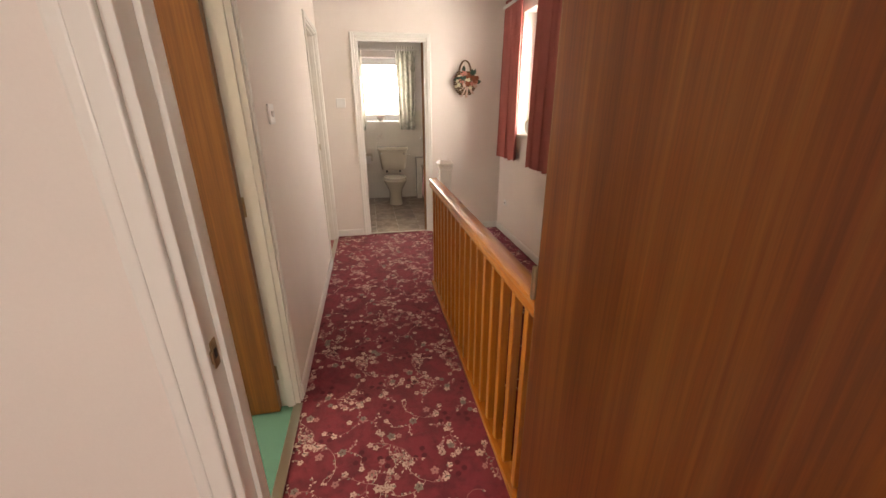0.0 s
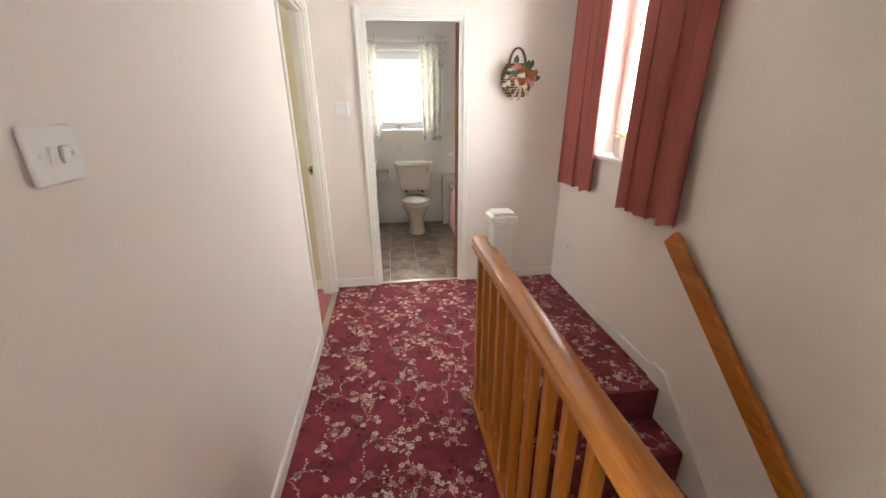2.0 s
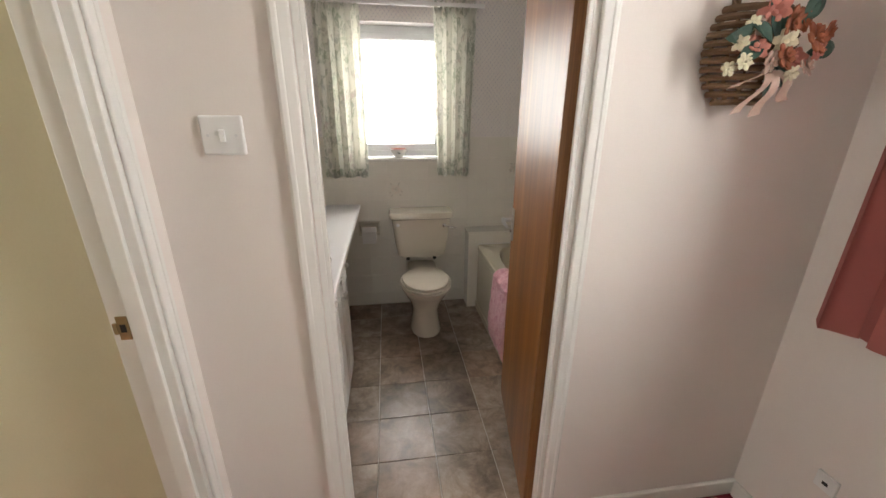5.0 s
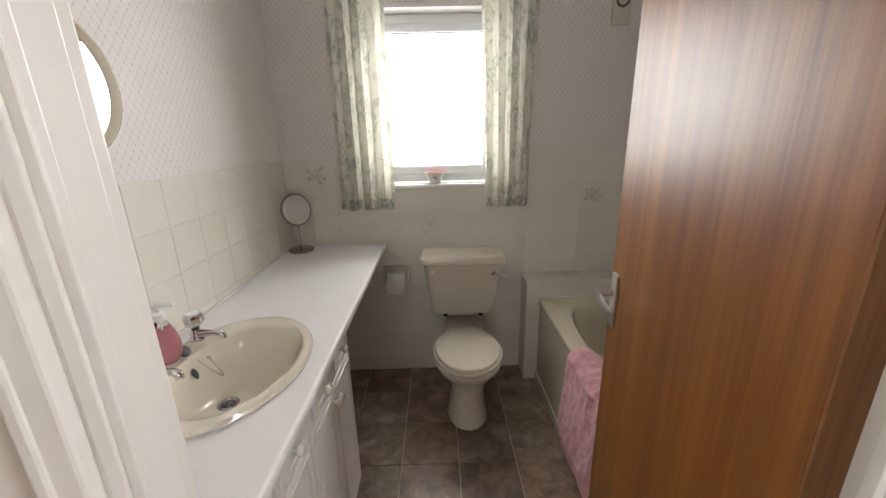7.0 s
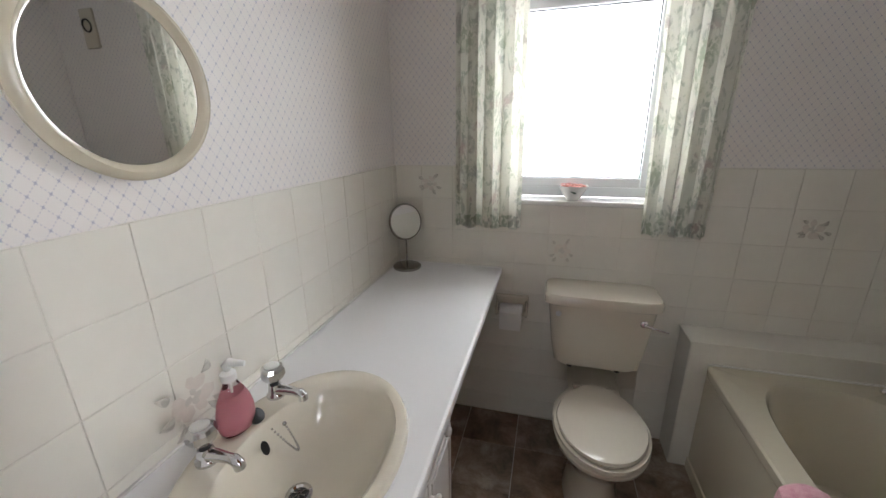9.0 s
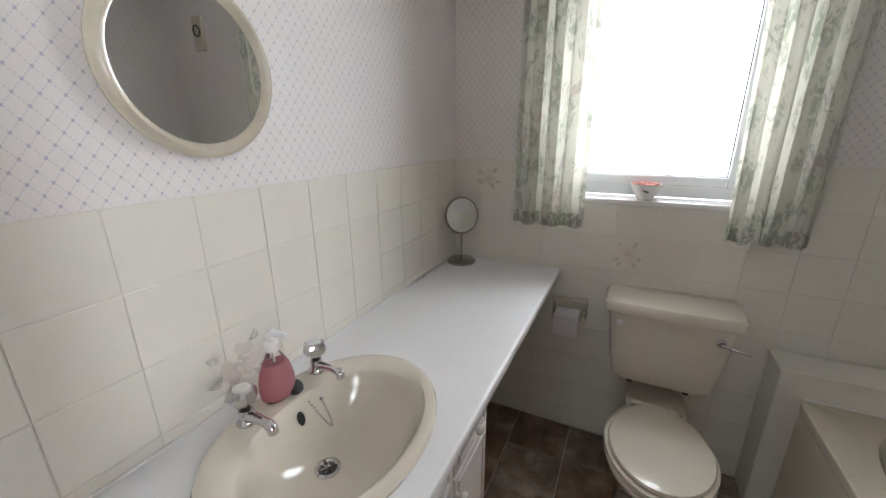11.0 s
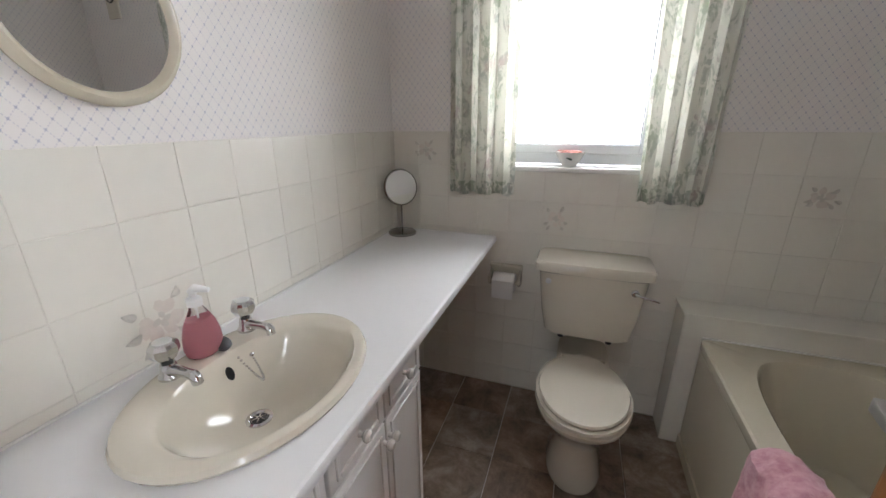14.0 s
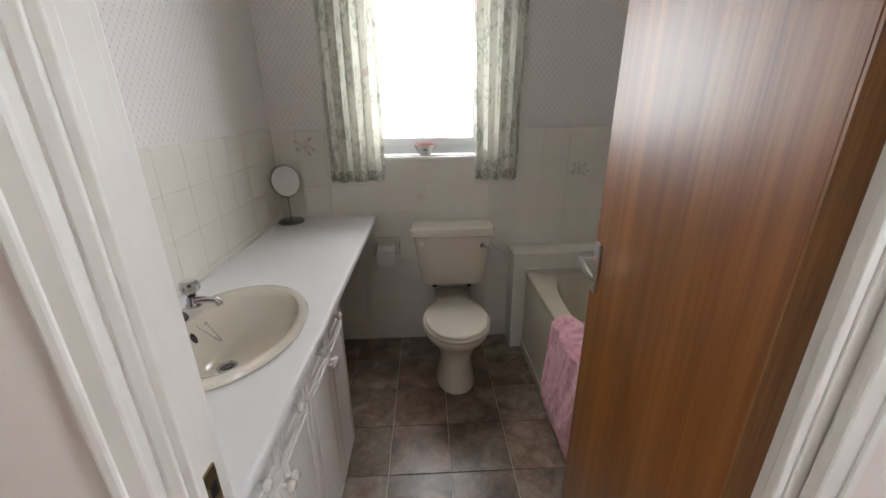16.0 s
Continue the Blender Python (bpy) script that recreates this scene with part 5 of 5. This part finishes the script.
def carpet_sprays(name, x0, x1, y0, y1, seed, hole=None):
    rr = random.Random(seed)
    sprigs = [sprig_faces(rr) for _ in range(9)]
    verts, faces, slots = [], [], []
    def put(face_list, px, py, rot, lift):
        c, s = math.cos(rot), math.sin(rot)
        for pts, slot in face_list:
            w = [(px + c * u - s * v, py + s * u + c * v) for u, v in pts]
            if any(not (x0 <= a <= x1 and y0 <= b <= y1) or (hole and a > hole[0] and b < hole[1]) for a, b in w):
                continue
            i = len(verts)
            z = lift + 0.0006 * slot
            verts.extend((a, b, z) for a, b in w)
            faces.append(tuple(range(i, i + len(w))))
            slots.append(slot)
    row, y = 0, y0 - 0.1
    while y < y1 + 0.1:
        x = x0 - 0.1 + (0.13 if row % 2 else 0.0)
        while x < x1 + 0.1:
            put(sprigs[rr.randrange(9)], x + rr.uniform(-0.03, 0.03), y + rr.uniform(-0.03, 0.03), rr.uniform(-0.5, 0.5) + (math.pi if rr.random() < 0.5 else 0), 0.0012)
            dots = [([(0.013 * math.cos(t) + dx, 0.013 * math.sin(t) + dy) for t in (0, 1.05, 2.1, 3.14, 4.2, 5.24)], 3) for dx, dy in ((0.13, 0.02), (0.15, -0.01), (0.12, -0.03))]
            put(dots, x, y, rr.uniform(-1, 1), -0.0004)
            x += 0.26
        y += 0.165
        row += 1
    me = bpy.data.meshes.new(name)
    me.from_pydata(verts, [], faces)
    for m in (SPRIG_CREAM, SPRIG_PINK, SPRIG_GREY, SPRIG_DARK):
        me.materials.append(m)
    me.polygons.foreach_set("material_index", slots)
    ob = new(name, me)
    return tagged(ob, "cream and pink floral sprays woven in the red carpet", "carpet pattern", "", "stuff")


carpet_sprays("carpet_sprays", XL + 0.01, XR - 0.02, -3.50, 0.0, 21, (RX - 0.035, -1.49))
for i in range(4):
    ob = carpet_sprays("stair_carpet_sprays", 0.6, XR - 0.03, -1.50 - 0.205 * (i + 1), -1.50 - 0.205 * i - 0.012, 30 + i)
    ob.location.z = -0.19 * (i + 1)


# ---- bathroom tiles ----
use_unit(*BATH)


def tile_mesh(name, w, h, t, material, bev=0.003):
    """One tile in its own plane: x across, z up, face towards -y."""
    bm = bmesh.new()
    a, b, t, bev = (v * Unit.size for v in (w / 2, h / 2, t, bev))
    loft([[(-a, 0, -b), (a, 0, -b), (a, 0, b), (-a, 0, b)], [(-a, -t + bev, -b), (a, -t + bev, -b), (a, -t + bev, b), (-a, -t + bev, b)], [(-a + bev, -t, -b + bev), (a - bev, -t, -b + bev), (a - bev, -t, b - bev), (-a + bev, -t, b - bev)]], False, True, bm)
    me = bpy.data.meshes.new(name)
    bmesh.ops.recalc_face_normals(bm, faces=bm.faces)
    bm.to_mesh(me)
    bm.free()
    me.materials.append(material)
    return me


PW, TT = 0.163, 1.42


def tile_run(parent_name, label, to_world, u0, u1, z0, anchor, skip):
    """Lay tiles on a wall between u0 and u1, from z0 up to the tile line; whole or cut."""
    grout = setting(parent_name, moved(box((u0, -0.0045, z0), (u1, -0.001, TT)), to_world), GROUT, label) if not skip else None
    if skip:
        bm = bmesh.new()
        s0, s1, sz = skip
        for lo, hi in (((u0, -0.0045, z0), (s0, -0.001, TT)), ((s1, -0.0045, z0), (u1, -0.001, TT)), ((s0, -0.0045, z0), (s1, -0.001, sz))):
            add_box(bm, lo, hi)
        grout = setting(parent_name, moved(bm, to_world), GROUT, label)
    meshes, gap = {}, (0.0012 if skip else 0.0015)
    k0 = math.floor((u0 - anchor) / PW)
    u = anchor + k0 * PW
    while u < u1 - 0.01:
        a, b = max(u, u0), min(u + PW, u1)
        z = TT
        while z > z0 + 0.01:
            c, d = max(z - PW, z0), z
            spans = [(a, b, c, d)]
            if skip and b > skip[0] and a < skip[1] and d > skip[2]:
                spans = [(a, min(b, skip[0]), c, d), (max(a, skip[1]), b, c, d), (max(a, skip[0]), min(b, skip[1]), c, min(d, skip[2]))]
            for p, q, r, s in spans:
                if q - p > 0.012 and s - r > 0.012:
                    key = (round(q - p, 3), round(s - r, 3))
                    if key not in meshes:
                        meshes[key] = tile_mesh("tile", q - p - gap, s - r - gap, 0.0068, TILE_W, gap * 0.8)
                    ob = new("tile", meshes[key])
                    ob.parent = grout
                    ob.matrix_world = placed(to_world @ Matrix.Translation(((p + q) / 2, 0, (r + s) / 2)))
            z -= PW
        u += PW
    return grout


def motif(parent, m, seed, s=1.0):
    """Faint painted rose spray on a tile: ragged petals in two tones round a heart, with leaves and buds."""
    rr = random.Random(seed)
    def petals(bm, n, ring, size, lift):
        for i in range(n):
            a = 6.283 * i / n + rr.uniform(-0.35, 0.35)
            k = size * rr.uniform(0.75, 1.2)
            merge(bm, moved(ball(k * s, (0, 0, 0), 1, (1, 0.012, rr.uniform(0.6, 0.85))), Matrix.Translation((ring * s * math.cos(a), lift, ring * s * math.sin(a))) @ Matrix.Rotation(-a + rr.uniform(-0.6, 0.6), 4, "Y")))
        return bm
    f = part("painted_flower", moved(petals(bmesh.new(), 7, 0.026, 0.017, 0.0), m), MOTIF_PINK, parent)
    part("painted_heart", moved(petals(bmesh.new(), 4, 0.009, 0.009, -0.0004), m), MOTIF_GREY, parent)
    bm = bmesh.new()
    for a in (0.5, 0.9, 2.3, 2.7, 3.9, 5.4):
        a += rr.uniform(-0.25, 0.25)
        merge(bm, moved(leaf_mesh(0.030 * s * rr.uniform(0.7, 1.2), 0.007 * s), Matrix.Rotation(a, 4, "Y") @ Matrix.Translation((rr.uniform(0.042, 0.058) * s, 0.0005, 0)) @ Matrix.Rotation(radians(90), 4, "X")))
    part("painted_leaf", moved(bm, m), MOTIF_GREY, parent)
    return f


LEFT_W = Matrix.Translation((BL, 0, 0)) @ Matrix.Rotation(radians(90), 4, "Z")
BACK_W = Matrix.Translation((0, BB, 0))
RIGHT_W = Matrix.Translation((BR, 0, 0)) @ Matrix.Rotation(radians(-90), 4, "Z")
tl = tile_run("wall_tiles_left", "ivory glazed wall tiles above the worktop", LEFT_W, BF + 0.002, BB - 0.002, TOP + 0.001, 0.461, None)
tb = tile_run("wall_tiles_back", "ivory glazed wall tiles below the window", BACK_W, BL + 0.008, BR - 0.002, 0.0, 0.072, (-0.06, 0.73, 1.24))
trt = tile_run("wall_tiles_right", "ivory glazed wall tiles along the bath", RIGHT_W, -BB + 0.01, -BF - 0.002, 0.58, 0.0, None)
motif(tl, LEFT_W @ Matrix.Translation((0.668, -0.0079, 1.02)), 1, 1.35)
for i, (x, z) in enumerate(((0.263, 1.02), (1.235, 1.18), (-0.40, 1.335))):
    motif(tb, BACK_W @ Matrix.Translation((x, -0.0079, z)), 5 + i)

FT = 0.28
FLAT = Matrix.Rotation(radians(-90), 4, "X")
fm = {}
for i in range(-4, 3):
    for j in range(-5, 4):
        x0, x1 = max(0.138 + FT * i, BL + 0.002), min(0.138 + FT * (i + 1), 0.97)
        y0, y1 = max(1.165 + FT * j, 0.02), min(1.165 + FT * (j + 1), BB - 0.01)
        if x1 - x0 < 0.02 or y1 - y0 < 0.02:
            continue
        key = (round(x1 - x0, 3), round(y1 - y0, 3))
        if key not in fm:
            fm[key] = tile_mesh("vinyl_tile", x1 - x0 - 0.0025, y1 - y0 - 0.0025, 0.004, VINYL, 0.001)
        ob = new("vinyl_tile", fm[key])
        ob.parent = bath_floor
        ob.matrix_world = placed(Matrix.Translation(((x0 + x1) / 2, (y0 + y1) / 2, -0.0035)) @ FLAT)
